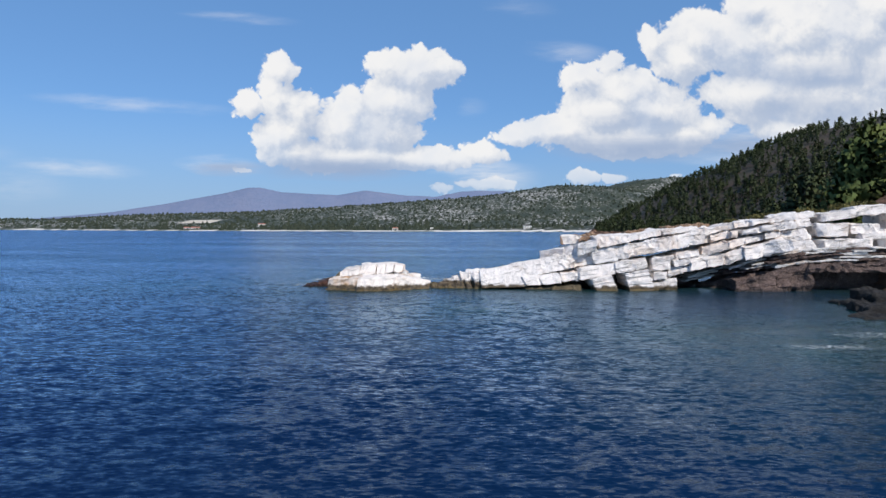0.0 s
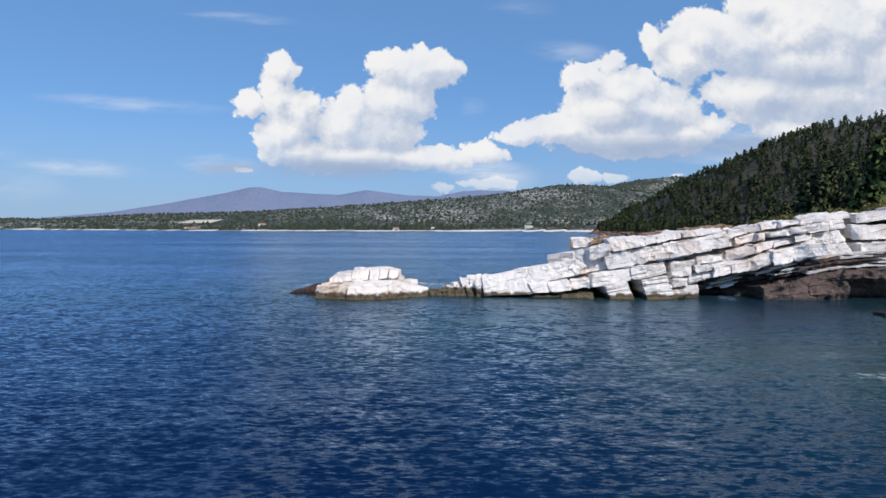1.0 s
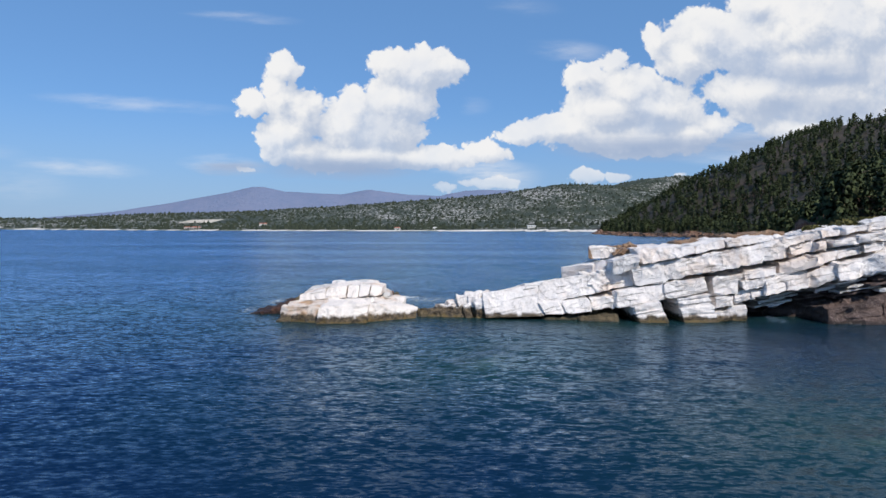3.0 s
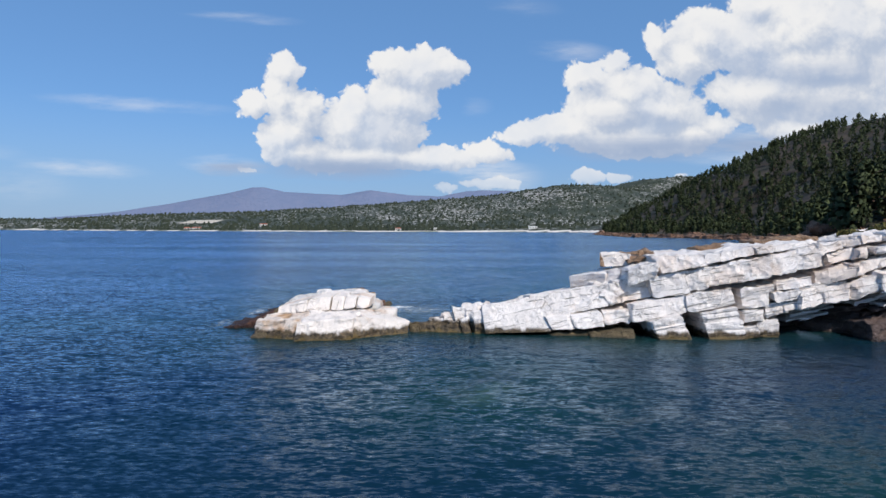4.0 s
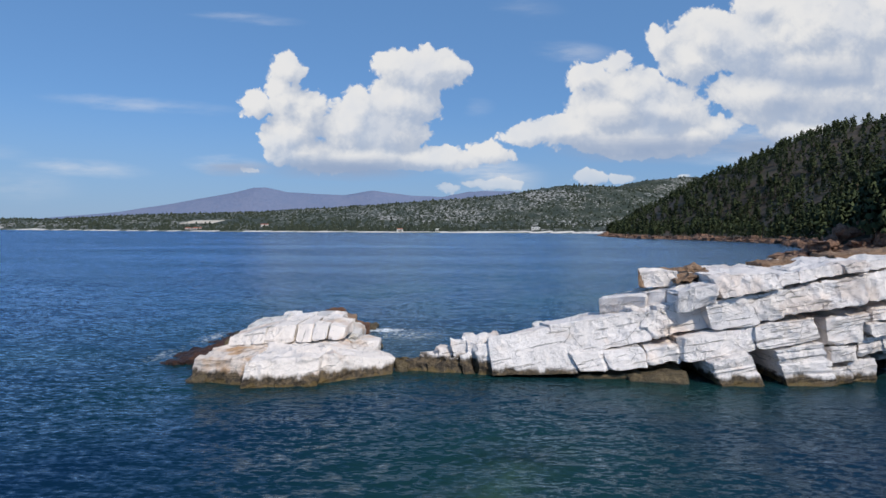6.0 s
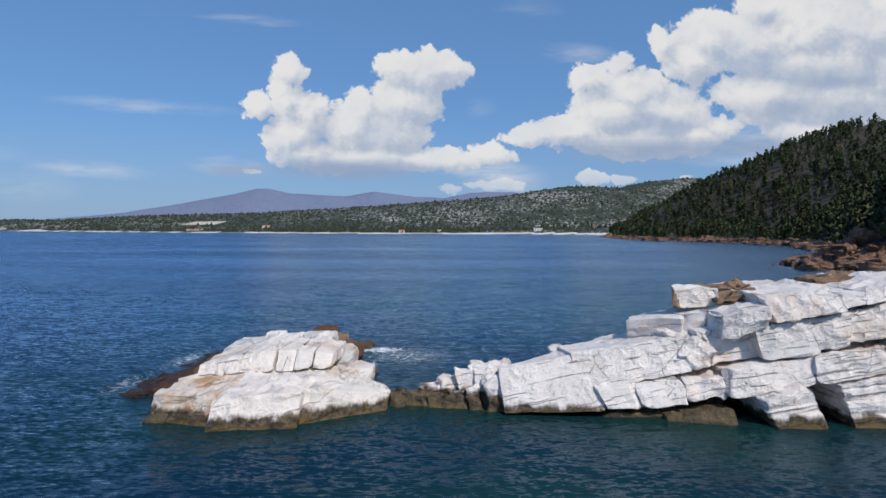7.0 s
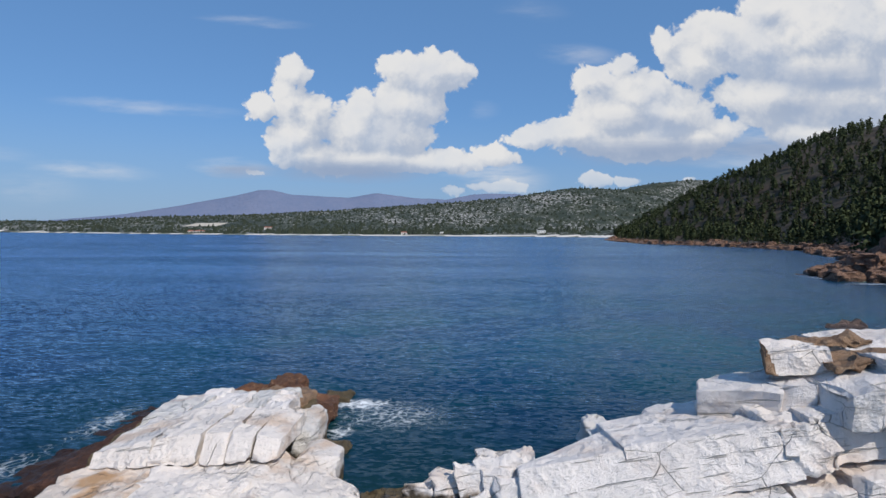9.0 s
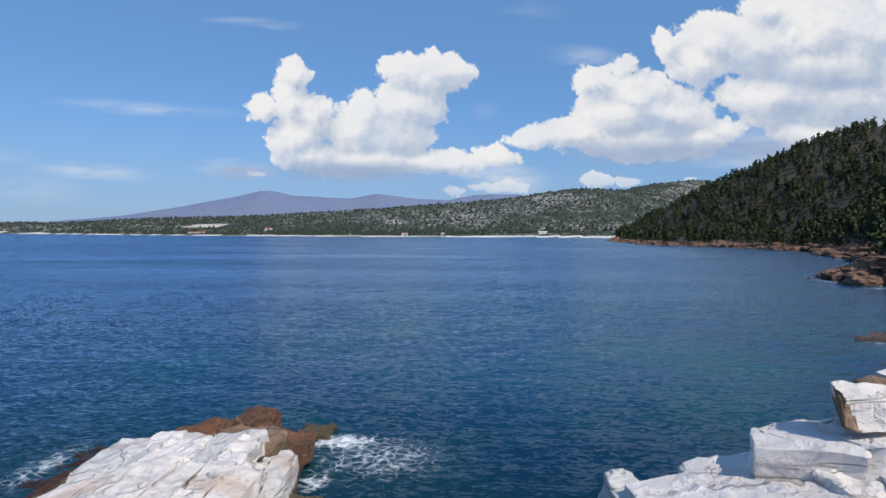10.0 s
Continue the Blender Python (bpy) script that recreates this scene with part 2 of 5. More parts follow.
def marble(name, white=(0.87, 0.805, 0.76), ochre=0.25, band=0.34, strata=0.7, stained=0.52):
    """Weathered white marble with bedding lines, ochre stains and a wet, weed-grown band at the water."""
    m, t, p = material(name)
    pos = world_pos(t)
    sep = node(t, "ShaderNodeSeparateXYZ", i0=pos)
    # height above the dipping beds
    bed = maths(t, "MULTIPLY_ADD", sep.outputs[0], -0.19, sep.outputs[2])
    wob = noise_tex(t, pos, 0.9, 4, 0.6)
    bedv = node(t, "ShaderNodeCombineXYZ", X=maths(t, "MULTIPLY", sep.outputs[0], 0.22), Y=maths(t, "MULTIPLY", sep.outputs[1], 0.22),
                Z=maths(t, "MULTIPLY_ADD", wob, 0.5, maths(t, "MULTIPLY", bed, 5.0))).outputs[0]
    line = noise_tex(t, bedv, 1.6, 3, 0.7)
    thin = ramp(t, line, 0.40, 0.33)
    wear = noise_tex(t, pos, 0.55, 5, 0.6)
    grain = noise_tex(t, pos, 22.0, 4, 0.7)
    speck = noise_tex(t, pos, 5.0, 6, 0.7)
    tone = node(t, "ShaderNodeObjectInfo").outputs["Random"]
    col = mixed(t, ramp(t, wear, 0.35, 0.7), white, tuple(c * 0.86 for c in white))
    col = mixed(t, maths(t, "MULTIPLY", tone, 0.16), col, (0.60, 0.59, 0.575))
    col = mixed(t, maths(t, "MULTIPLY", thin, strata), col, (0.30, 0.285, 0.27))
    col = mixed(t, maths(t, "MULTIPLY", ramp(t, speck, 0.57, 0.72), 0.6), col, (0.33, 0.31, 0.29))
    streak = noise_tex(t, pos, 7.0, 4, 0.7, (1.0, 1.0, 0.22))
    col = mixed(t, maths(t, "MULTIPLY", maths(t, "MULTIPLY", ramp(t, streak, 0.56, 0.68), ramp(t, wear, 0.45, 0.62)), 0.6), col, (0.26, 0.24, 0.225))
    stain = noise_tex(t, pos, 0.42, 4, 0.6)
    col = mixed(t, maths(t, "MULTIPLY", ramp(t, stain, stained, stained + 0.14), ochre), col, (0.52, 0.29, 0.13))
    # shell-shaped breaks with sharp ridges
    bv = node(t, "ShaderNodeCombineXYZ", X=sep.outputs[0], Y=sep.outputs[1], Z=maths(t, "MULTIPLY", bed, 1.25)).outputs[0]
    bv = vmath(t, "ADD", bv, vmath(t, "MULTIPLY", node(t, "ShaderNodeTexNoise", Vector=pos, Scale=2.2, Detail=3.0).outputs["Color"], (0.35, 0.35, 0.35)))
    breaks = None
    for size, amount in ((1.5, 1.0), (3.7, 0.5), (9.0, 0.24)):
        vor = node(t, "ShaderNodeTexVoronoi", Vector=bv, Scale=size)
        b1 = maths(t, "MULTIPLY", maths(t, "POWER", vor.outputs["Distance"], 1.6), amount)
        breaks = b1 if breaks is None else maths(t, "ADD", breaks, b1)
    breaks = maths(t, "MULTIPLY", breaks, maths(t, "MULTIPLY_ADD", ramp(t, noise_tex(t, pos, 0.7, 2, 0.5), 0.40, 0.62), 0.9, 0.1))
    # fine joints
    jv = node(t, "ShaderNodeCombineXYZ", X=maths(t, "MULTIPLY", sep.outputs[0], 0.62), Y=maths(t, "MULTIPLY", sep.outputs[1], 0.4), Z=maths(t, "MULTIPLY_ADD", wob, 0.18, maths(t, "MULTIPLY", bed, 1.35))).outputs[0]
    joint = node(t, "ShaderNodeTexVoronoi", Vector=vmath(t, "ADD", jv, vmath(t, "MULTIPLY", node(t, "ShaderNodeTexNoise", Vector=pos, Scale=1.3, Detail=3.0).outputs["Color"], (0.16, 0.16, 0.16))), Scale=0.75)
    joint.feature = "DISTANCE_TO_EDGE"
    crack = maths(t, "MULTIPLY", ramp(t, joint.outputs["Distance"], 0.0075, 0.002), ramp(t, noise_tex(t, pos, 0.6, 2, 0.5), 0.50, 0.60))
    col = mixed(t, maths(t, "MULTIPLY", crack, 0.5), col, (0.10, 0.09, 0.08))
    # the band that the sea wets
    edge = noise_tex(t, pos, 1.7, 5, 0.65, (1, 1, 0.35))
    h = maths(t, "ADD", sep.outputs[2], maths(t, "MULTIPLY", maths(t, "SUBTRACT", edge, 0.5), 0.85))
    wet = ramp(t, h, band + 0.15, band - 0.08)
    weed = mixed(t, ramp(t, noise_tex(t, pos, 4.0, 5, 0.7), 0.38, 0.62), (0.042, 0.032, 0.022), (0.15, 0.108, 0.062))
    weed = mixed(t, ramp(t, h, 0.16, 0.02), weed, (0.14, 0.095, 0.036))
    col = mixed(t, wet, col, weed)
    t.links.new(col, p.inputs["Base Color"])
    t.links.new(maths(t, "MULTIPLY_ADD", wet, -0.35, 0.82), p.inputs["Roughness"])
    p.inputs["Specular IOR Level"].default_value = 0.3
    height = maths(t, "ADD", maths(t, "MULTIPLY", grain, 0.32), maths(t, "ADD", maths(t, "MULTIPLY", speck, 0.9), maths(t, "ADD", maths(t, "MULTIPLY", thin, -0.7), maths(t, "MULTIPLY", crack, -0.8))))
    height = maths(t, "ADD", maths(t, "MULTIPLY", height, 0.11), maths(t, "MULTIPLY", breaks, 0.12))
    bumped(t, p, height, 1.0, 1.0)
    return m


def brown_rock(name, a, b, c, band=0.25):
    m, t, p = material(name)
    pos = world_pos(t)
    sep = node(t, "ShaderNodeSeparateXYZ", i0=pos)
    n1, n2, n3 = noise_tex(t, pos, 0.8, 5, 0.65), noise_tex(t, pos, 5.0, 5, 0.7), noise_tex(t, pos, 22.0, 3, 0.6)
    col = mixed(t, ramp(t, n1, 0.35, 0.65), a, b)
    col = mixed(t, ramp(t, n2, 0.52, 0.75), col, c)
    h = maths(t, "MULTIPLY_ADD", maths(t, "SUBTRACT", n1, 0.5), 0.5, sep.outputs[2])
    wet = ramp(t, h, band, band - 0.15)
    col = mixed(t, maths(t, "MULTIPLY", wet, 0.8), col, tuple(v * 0.3 for v in a))
    t.links.new(col, p.inputs["Base Color"])
    t.links.new(maths(t, "MULTIPLY_ADD", wet, -0.4, 0.88), p.inputs["Roughness"])
    vor = node(t, "ShaderNodeTexVoronoi", Vector=vmath(t, "ADD", pos, vmath(t, "MULTIPLY", node(t, "ShaderNodeTexNoise", Vector=pos, Scale=1.6, Detail=3.0).outputs["Color"], (0.6, 0.6, 0.6))), Scale=2.1)
    height = maths(t, "ADD", maths(t, "MULTIPLY", vor.outputs["Distance"], 0.9), maths(t, "ADD", n2, maths(t, "MULTIPLY", n3, 0.3)))
    bumped(t, p, height, 1.0, 0.3)
    return m


M_MARBLE = marble("white_marble")
M_MARBLE_WARM = marble("warm_marble", (0.89, 0.805, 0.735), ochre=0.45, band=0.38, strata=0.25)
M_MARBLE_OCHRE = marble("ochre_stained_marble", (0.82, 0.70, 0.60), ochre=0.9, band=0.40, strata=0.3, stained=0.42)
M_MARBLE_WET = marble("wave_wet_marble", ochre=0.3, band=0.62)
M_MARBLE_GREY = marble("greyed_marble", (0.68, 0.65, 0.62), ochre=0.45, band=0.25, strata=0.8)
M_BROWN = brown_rock("rust_brown_rock", (0.105, 0.042, 0.024), (0.052, 0.022, 0.015), (0.20, 0.095, 0.052))
M_RUST = brown_rock("sunlit_rust_rock", (0.24, 0.105, 0.052), (0.12, 0.055, 0.03), (0.40, 0.235, 0.14))
M_OCHRE = brown_rock("ochre_rock", (0.38, 0.24, 0.145), (0.27, 0.165, 0.10), (0.50, 0.36, 0.24))
M_SHELF = brown_rock("mauve_brown_rock", (0.165, 0.112, 0.095), (0.085, 0.058, 0.05), (0.32, 0.235, 0.20))
M_SHORE = brown_rock("pink_brown_shore_rock", (0.27, 0.150, 0.095), (0.15, 0.085, 0.058), (0.40, 0.26, 0.175), band=0.5)
M_OLIVE = brown_rock("weedy_wet_rock", (0.17, 0.125, 0.065), (0.105, 0.08, 0.045), (0.24, 0.18, 0.10), band=0.1)


def plain(name, a, b, scale, rough=0.85, bump=0.3, dist=0.1):
    m, t, p = material(name)
    pos = world_pos(t)
    n1, n2 = noise_tex(t, pos, scale, 5, 0.6), noise_tex(t, pos, scale * 7, 4, 0.65)
    col = mixed(t, ramp(t, maths(t, "MULTIPLY_ADD", n2, 0.4, maths(t, "MULTIPLY", n1, 0.6)), 0.36, 0.64), a, b)
    t.links.new(col, p.inputs["Base Color"])
    p.inputs["Roughness"].default_value = rough
    if bump:
        bumped(t, p, n2, bump, dist)
    return m


def foliage(name, a, b, spread=0.4):
    m, t, p = material(name)
    isl = node(t, "ShaderNodeNewGeometry").outputs["Random Per Island"]
    rnd = node(t, "ShaderNodeObjectInfo").outputs["Random"]
    n = maths(t, "ADD", maths(t, "MULTIPLY", noise_tex(t, world_pos(t), 0.06, 3, 0.6), 0.5), maths(t, "MULTIPLY", noise_tex(t, world_pos(t), 0.3, 2, 0.5), 0.5))
    f = maths(t, "ADD", maths(t, "MULTIPLY", isl, spread), maths(t, "MULTIPLY", maths(t, "ADD", rnd, n), (1 - spread) * 0.6), clamp=True)
    t.links.new(mixed(t, f, a, b), p.inputs["Base Color"])
    p.inputs["Roughness"].default_value = 0.75
    p.inputs["Specular IOR Level"].default_value = 0.15
    return m


M_PINE = foliage("pine_needles", (0.014, 0.025, 0.013), (0.062, 0.080, 0.034))
M_PINE_NEAR = foliage("young_pine_needles", (0.045, 0.070, 0.020), (0.11, 0.135, 0.042))
M_WET = brown_rock("dark_wet_rock", (0.022, 0.018, 0.015), (0.014, 0.012, 0.010), (0.04, 0.032, 0.025), band=-1.0)
M_BUSH = foliage("dry_bush_leaves", (0.08, 0.075, 0.025), (0.16, 0.14, 0.05))
M_SCRUB = foliage("scrub_leaves", (0.022, 0.031, 0.020), (0.048, 0.056, 0.035), 0.7)
M_BARK = plain("pine_bark", (0.11, 0.075, 0.05), (0.20, 0.15, 0.11), 3.0)
M_SOIL = plain("wooded_slope_soil", (0.020, 0.024, 0.013), (0.060, 0.040, 0.026), 0.05, 0.9, 0.4, 0.5)
M_SAND = plain("pale_beach_sand", (0.60, 0.55, 0.49), (0.70, 0.66, 0.60), 0.05, 0.9, 0.0)
M_SEABED = plain("sea_floor", (0.10, 0.12, 0.09), (0.26, 0.27, 0.21), 0.35, 0.9, 0.5, 0.3)
# air haze over the far range is put into its base colour as blue
M_MOUNT = plain("haze_blue_mountain_rock", (0.135, 0.175, 0.275), (0.165, 0.195, 0.29), 0.006, 0.95, 0.5, 20.0)
M_WALL = plain("white_house_plaster", (0.70, 0.68, 0.64), (0.78, 0.76, 0.72), 0.4, 0.8, 0.0)
M_TILE = plain("red_roof_tiles", (0.32, 0.11, 0.07), (0.42, 0.17, 0.10), 0.6, 0.8, 0.0)
M_DARK = plain("dark_opening", (0.03, 0.03, 0.035), (0.05, 0.05, 0.05), 1.0, 0.5, 0.0)
M_EARTH = plain("quarried_pale_earth", (0.46, 0.40, 0.32), (0.56, 0.50, 0.42), 0.03, 0.9, 0.0)


def scrubland():
    """Stony hillside: grey-white limestone between low green scrub."""
    m, t, p = material("stony_scrubland")
    pos = world_pos(t)
    big, mid, small = noise_tex(t, pos, 0.0035, 4, 0.6), noise_tex(t, pos, 0.02, 4, 0.65), noise_tex(t, pos, 0.16, 3, 0.65, (1, 0.5, 1))
    stone = maths(t, "ADD", maths(t, "MULTIPLY", big, 0.40), maths(t, "ADD", maths(t, "MULTIPLY", mid, 0.20), maths(t, "MULTIPLY", small, 0.65)))
    green = mixed(t, ramp(t, mid, 0.4, 0.6), (0.020, 0.030, 0.018), (0.038, 0.047, 0.028))
    col = mixed(t, ramp(t, stone, 0.645, 0.73), green, (0.34, 0.325, 0.305))
    t.links.new(col, p.inputs["Base Color"])
    p.inputs["Roughness"].default_value = 0.9
    return m


M_HILL = scrubland()


def sea():
    m, t, p = material("sea_water")
    pos = world_pos(t)
    depth = node(t, "ShaderNodeAttribute")
    depth.attribute_name = "depth"
    foam = node(t, "ShaderNodeAttribute")
    foam.attribute_name = "foam"
    place = node(t, "ShaderNodeSeparateXYZ", i0=pos)
    patch = noise_tex(t, pos, 0.09, 4, 0.6)
    reach = maths(t, "MINIMUM", depth.outputs["Fac"], 5.0)
    d = maths(t, "MULTIPLY_ADD", maths(t, "SUBTRACT", patch, 0.5), reach, depth.outputs["Fac"])
    r = t.nodes.new("ShaderNodeValToRGB")
    t.links.new(maths(t, "DIVIDE", d, 12.0), r.inputs[0])
    r.color_ramp.elements[0].position, r.color_ramp.elements[0].color = 0.0, (0.020, 0.056, 0.042, 1)
    r.color_ramp.elements[1].position, r.color_ramp.elements[1].color = 1.0, (0.0003, 0.0045, 0.035, 1)
    for at, c in ((0.07, (0.006, 0.030, 0.029, 1)), (0.2, (0.0026, 0.020, 0.033, 1)), (0.45, (0.0009, 0.0115, 0.039, 1))):
        e = r.color_ramp.elements.new(at)
        e.color = c
    # broken, lacy foam
    drift = vmath(t, "ADD", pos, vmath(t, "MULTIPLY", node(t, "ShaderNodeTexNoise", Vector=pos, Scale=0.9, Detail=4.0).outputs["Color"], (1.1, 1.1, 0)))
    f1 = noise_tex(t, drift, 2.2, 8, 0.75)
    lace = node(t, "ShaderNodeTexVoronoi", Vector=drift, Scale=2.6)
    lace.feature = "DISTANCE_TO_EDGE"
    f2 = ramp(t, lace.outputs["Distance"], 0.22, 0.0)
    fm = maths(t, "ADD", maths(t, "ADD", f1, maths(t, "MULTIPLY", f2, 0.20)), foam.outputs["Fac"])
    fm = maths(t, "MULTIPLY", ramp(t, fm, 0.92, 1.42), ramp(t, foam.outputs["Fac"], 0.02, 0.2))
    north, east = place.outputs[1], ramp(t, place.outputs[0], -34.0, 6.0)
    far = ramp(t, north, 60.0, 190.0)
    bay = mixed(t, maths(t, "MULTIPLY", ramp(t, north, 56.0, 84.0), maths(t, "MULTIPLY_ADD", east, 0.8, 0.2)), r.outputs[0], mixed(t, ramp(t, patch, 0.36, 0.62), (0.0065, 0.066, 0.088), (0.0038, 0.044, 0.102)))
    # brighter to the east: the clouds' reflected light is put into the water colour
    open_sea = mixed(t, ramp(t, place.outputs[0], -160.0, 70.0), (0.0007, 0.011, 0.054), (0.0050, 0.050, 0.125))
    deep = mixed(t, far, bay, open_sea)
    t.links.new(mixed(t, fm, deep, (0.75, 0.78, 0.80)), p.inputs["Base Color"])
    p.inputs["Roughness"].default_value = 0.9
    p.inputs["Specular IOR Level"].default_value = 0.0
    # wind ripples over a low swell
    rot = node(t, "ShaderNodeMapping", Vector=pos, Rotation=(0, 0, 0.20), Scale=(0.42, 1.0, 1.0)).outputs[0]
    rot2 = node(t, "ShaderNodeMapping", Vector=pos, Rotation=(0, 0, -0.22), Scale=(0.45, 1.0, 1.0)).outputs[0]
    gust = maths(t, "MULTIPLY_ADD", ramp(t, noise_tex(t, pos, 0.022, 4, 0.55, (0.35, 1.6, 1)), 0.32, 0.66), 0.8, 0.55)
    slope = None
    for way, size, steep in ((rot, 10.0, 0.90), (rot2, 4.2, 0.80), (rot, 1.3, 0.36), (rot2, 0.17, 0.15)):
        n = node(t, "ShaderNodeTexNoise", Vector=way, Scale=size, Detail=2.0, Roughness=0.6).outputs["Color"]
        n = vmath(t, "MULTIPLY", vmath(t, "SUBTRACT", n, (0.5, 0.5, 0.5)), (steep * 0.6, steep, 0))
        slope = n if slope is None else vmath(t, "ADD", slope, n)
    # rougher out at sea than in the lee of the shore
    gust = maths(t, "MULTIPLY", gust, maths(t, "MULTIPLY_ADD", ramp(t, place.outputs[0], -90.0, 30.0), -0.55, 1.45))
    g = node(t, "ShaderNodeCombineXYZ", X=gust, Y=gust, Z=0.0).outputs[0]
    ripple = vmath(t, "NORMALIZE", vmath(t, "ADD", vmath(t, "MULTIPLY", slope, g), (0, 0, 1)))
    t.links.new(ripple, p.inputs["Normal"])
    # the sky in the ripples
    gloss = node(t, "ShaderNodeBsdfAnisotropic", Color=(0.62, 0.80, 1.0, 1), Roughness=0.19, Normal=ripple)
    shine = maths(t, "MULTIPLY", node(t, "ShaderNodeFresnel", IOR=1.23, Normal=ripple).outputs[0], maths(t, "SUBTRACT", 1.0, fm), clamp=True)
    wet = t.nodes.new("ShaderNodeMixShader")
    # the shallows let the bottom through
    clear = node(t, "ShaderNodeBsdfTransparent", Color=(0.62, 0.85, 0.78, 1))
    mix = t.nodes.new("ShaderNodeMixShader")
    thin = maths(t, "MULTIPLY", ramp(t, depth.outputs["Fac"], 0.9, 0.1), maths(t, "SUBTRACT", 0.62, maths(t, "MULTIPLY", fm, 0.6)))
    t.links.new(thin, mix.inputs[0])
    t.links.new(p.outputs[0], mix.inputs[1])
    t.links.new(clear.outputs[0], mix.inputs[2])
    t.links.new(shine, wet.inputs[0])
    t.links.new(mix.outputs[0], wet.inputs[1])
    t.links.new(gloss.outputs[0], wet.inputs[2])
    t.links.new(wet.outputs[0], t.nodes["Material Output"].inputs[0])
    return m


M_WATER = sea()

# ---------- land, sea floor and sea ----------
COAST = [(-4900, 1900), (-1900, 1650), (-1016, 1357), (-815, 1233), (-495, 1055), (-184, 960), (110, 935), (185, 905), (206, 850), (176, 725), (158, 655), (138, 590), (130, 500),
         (126, 440), (146, 400), (152, 350), (150, 298), (124, 234), (92, 176), (68, 152), (67, 138), (86, 122), (64, 92), (47, 76), (39, 66), (37.5, 58), (39, 53),
         (47, 46), (62, 22), (200, -150), (4900, -2200)]
# foot of the wooded hill, inland of the shore
FOOT = COAST[:9] + [(176, 725), (160, 655), (153, 570), (165, 497), (183, 440), (170, 351), (148, 292), (120, 226), (90, 170)] + COAST[-12:]
REEF = [(13.5, 34.5, 20, 36, 0.25), (17, 32, 24, 33, 0.3), (-8.5, 55, -1, 56.5, 0.7), (-9, 58, -11, 65, 0.6), (-7, 60, -5, 67, 0.6), (-0.5, 56.5, 4, 56.8, 0.6), (4, 56.5, 8, 59, 0.8), (8, 57, 38, 57, 1.0), (24, 37, 31, 46, 0.6), (16, 30, 24, 33, 0.5),
        (11, 54, 9.8, 54.6, 0.6), (-11, 60, -25, 58, 1.5), (1, 74, 14, 82, 2.4), (3.4, 43.4, 4.4, 46.2, 0.1), (8.5, 49, 11, 52, 2.2), (-2, 50.5, 1, 49.5, 2.6), (-6, 70, -2, 66, 1.2)]


def segment(X, Y, ax, ay, bx, by):
    dx, dy = bx - ax, by - ay
    u = np.clip(((X - ax) * dx + (Y - ay) * dy) / (dx * dx + dy * dy), 0, 1)
    return np.hypot(X - ax - u * dx, Y - ay - u * dy), dx * (Y - ay) - dy * (X - ax)


def coast_dist(X, Y, line=COAST):
    """Metres inland (positive) or out to sea (negative)."""
    best, side = np.full(X.shape, 1e9), np.zeros(X.shape)
    for (ax, ay), (bx, by) in zip(line, line[1:]):
        d, s = segment(X, Y, ax, ay, bx, by)
        side = np.where(d < best, np.sign(s), side)
        best = np.minimum(best, d)
    return best * side


def noise2(X, Y, scale, octaves, seed):
    P = np.stack([X.ravel() / scale, Y.ravel() / scale, np.full(X.size, 0.37)], 1)
    return fbm(P, octaves, seed).reshape(X.shape)


RIDGES = [  # distance north, half breadth, crest (bearing per thousand, height per thousand of the distance)
    (1750, 620, [(-1800, 16), (-760, 14), (-625, 13), (-512, 20), (-295, 27), (-200, 33), (-88, 42), (7, 48), (73, 55), (148, 67), (186, 71), (243, 69), (340, 56), (500, 45), (1000, 50), (1800, 40)]),
    (2350, 450, [(-400, 0), (100, 30), (262, 69), (318, 81), (375, 85), (410, 82), (480, 68), (600, 60), (1500, 50)]),
    (4350, 420, [(-1000, 0), (-690, 15), (-560, 26), (-465, 40), (-370, 59), (-323, 69), (-276, 61), (-182, 55), (-134, 62), (-90, 57), (-20, 54), (25, 63), (92, 62), (160, 52), (600, 40), (1200, 30)])]


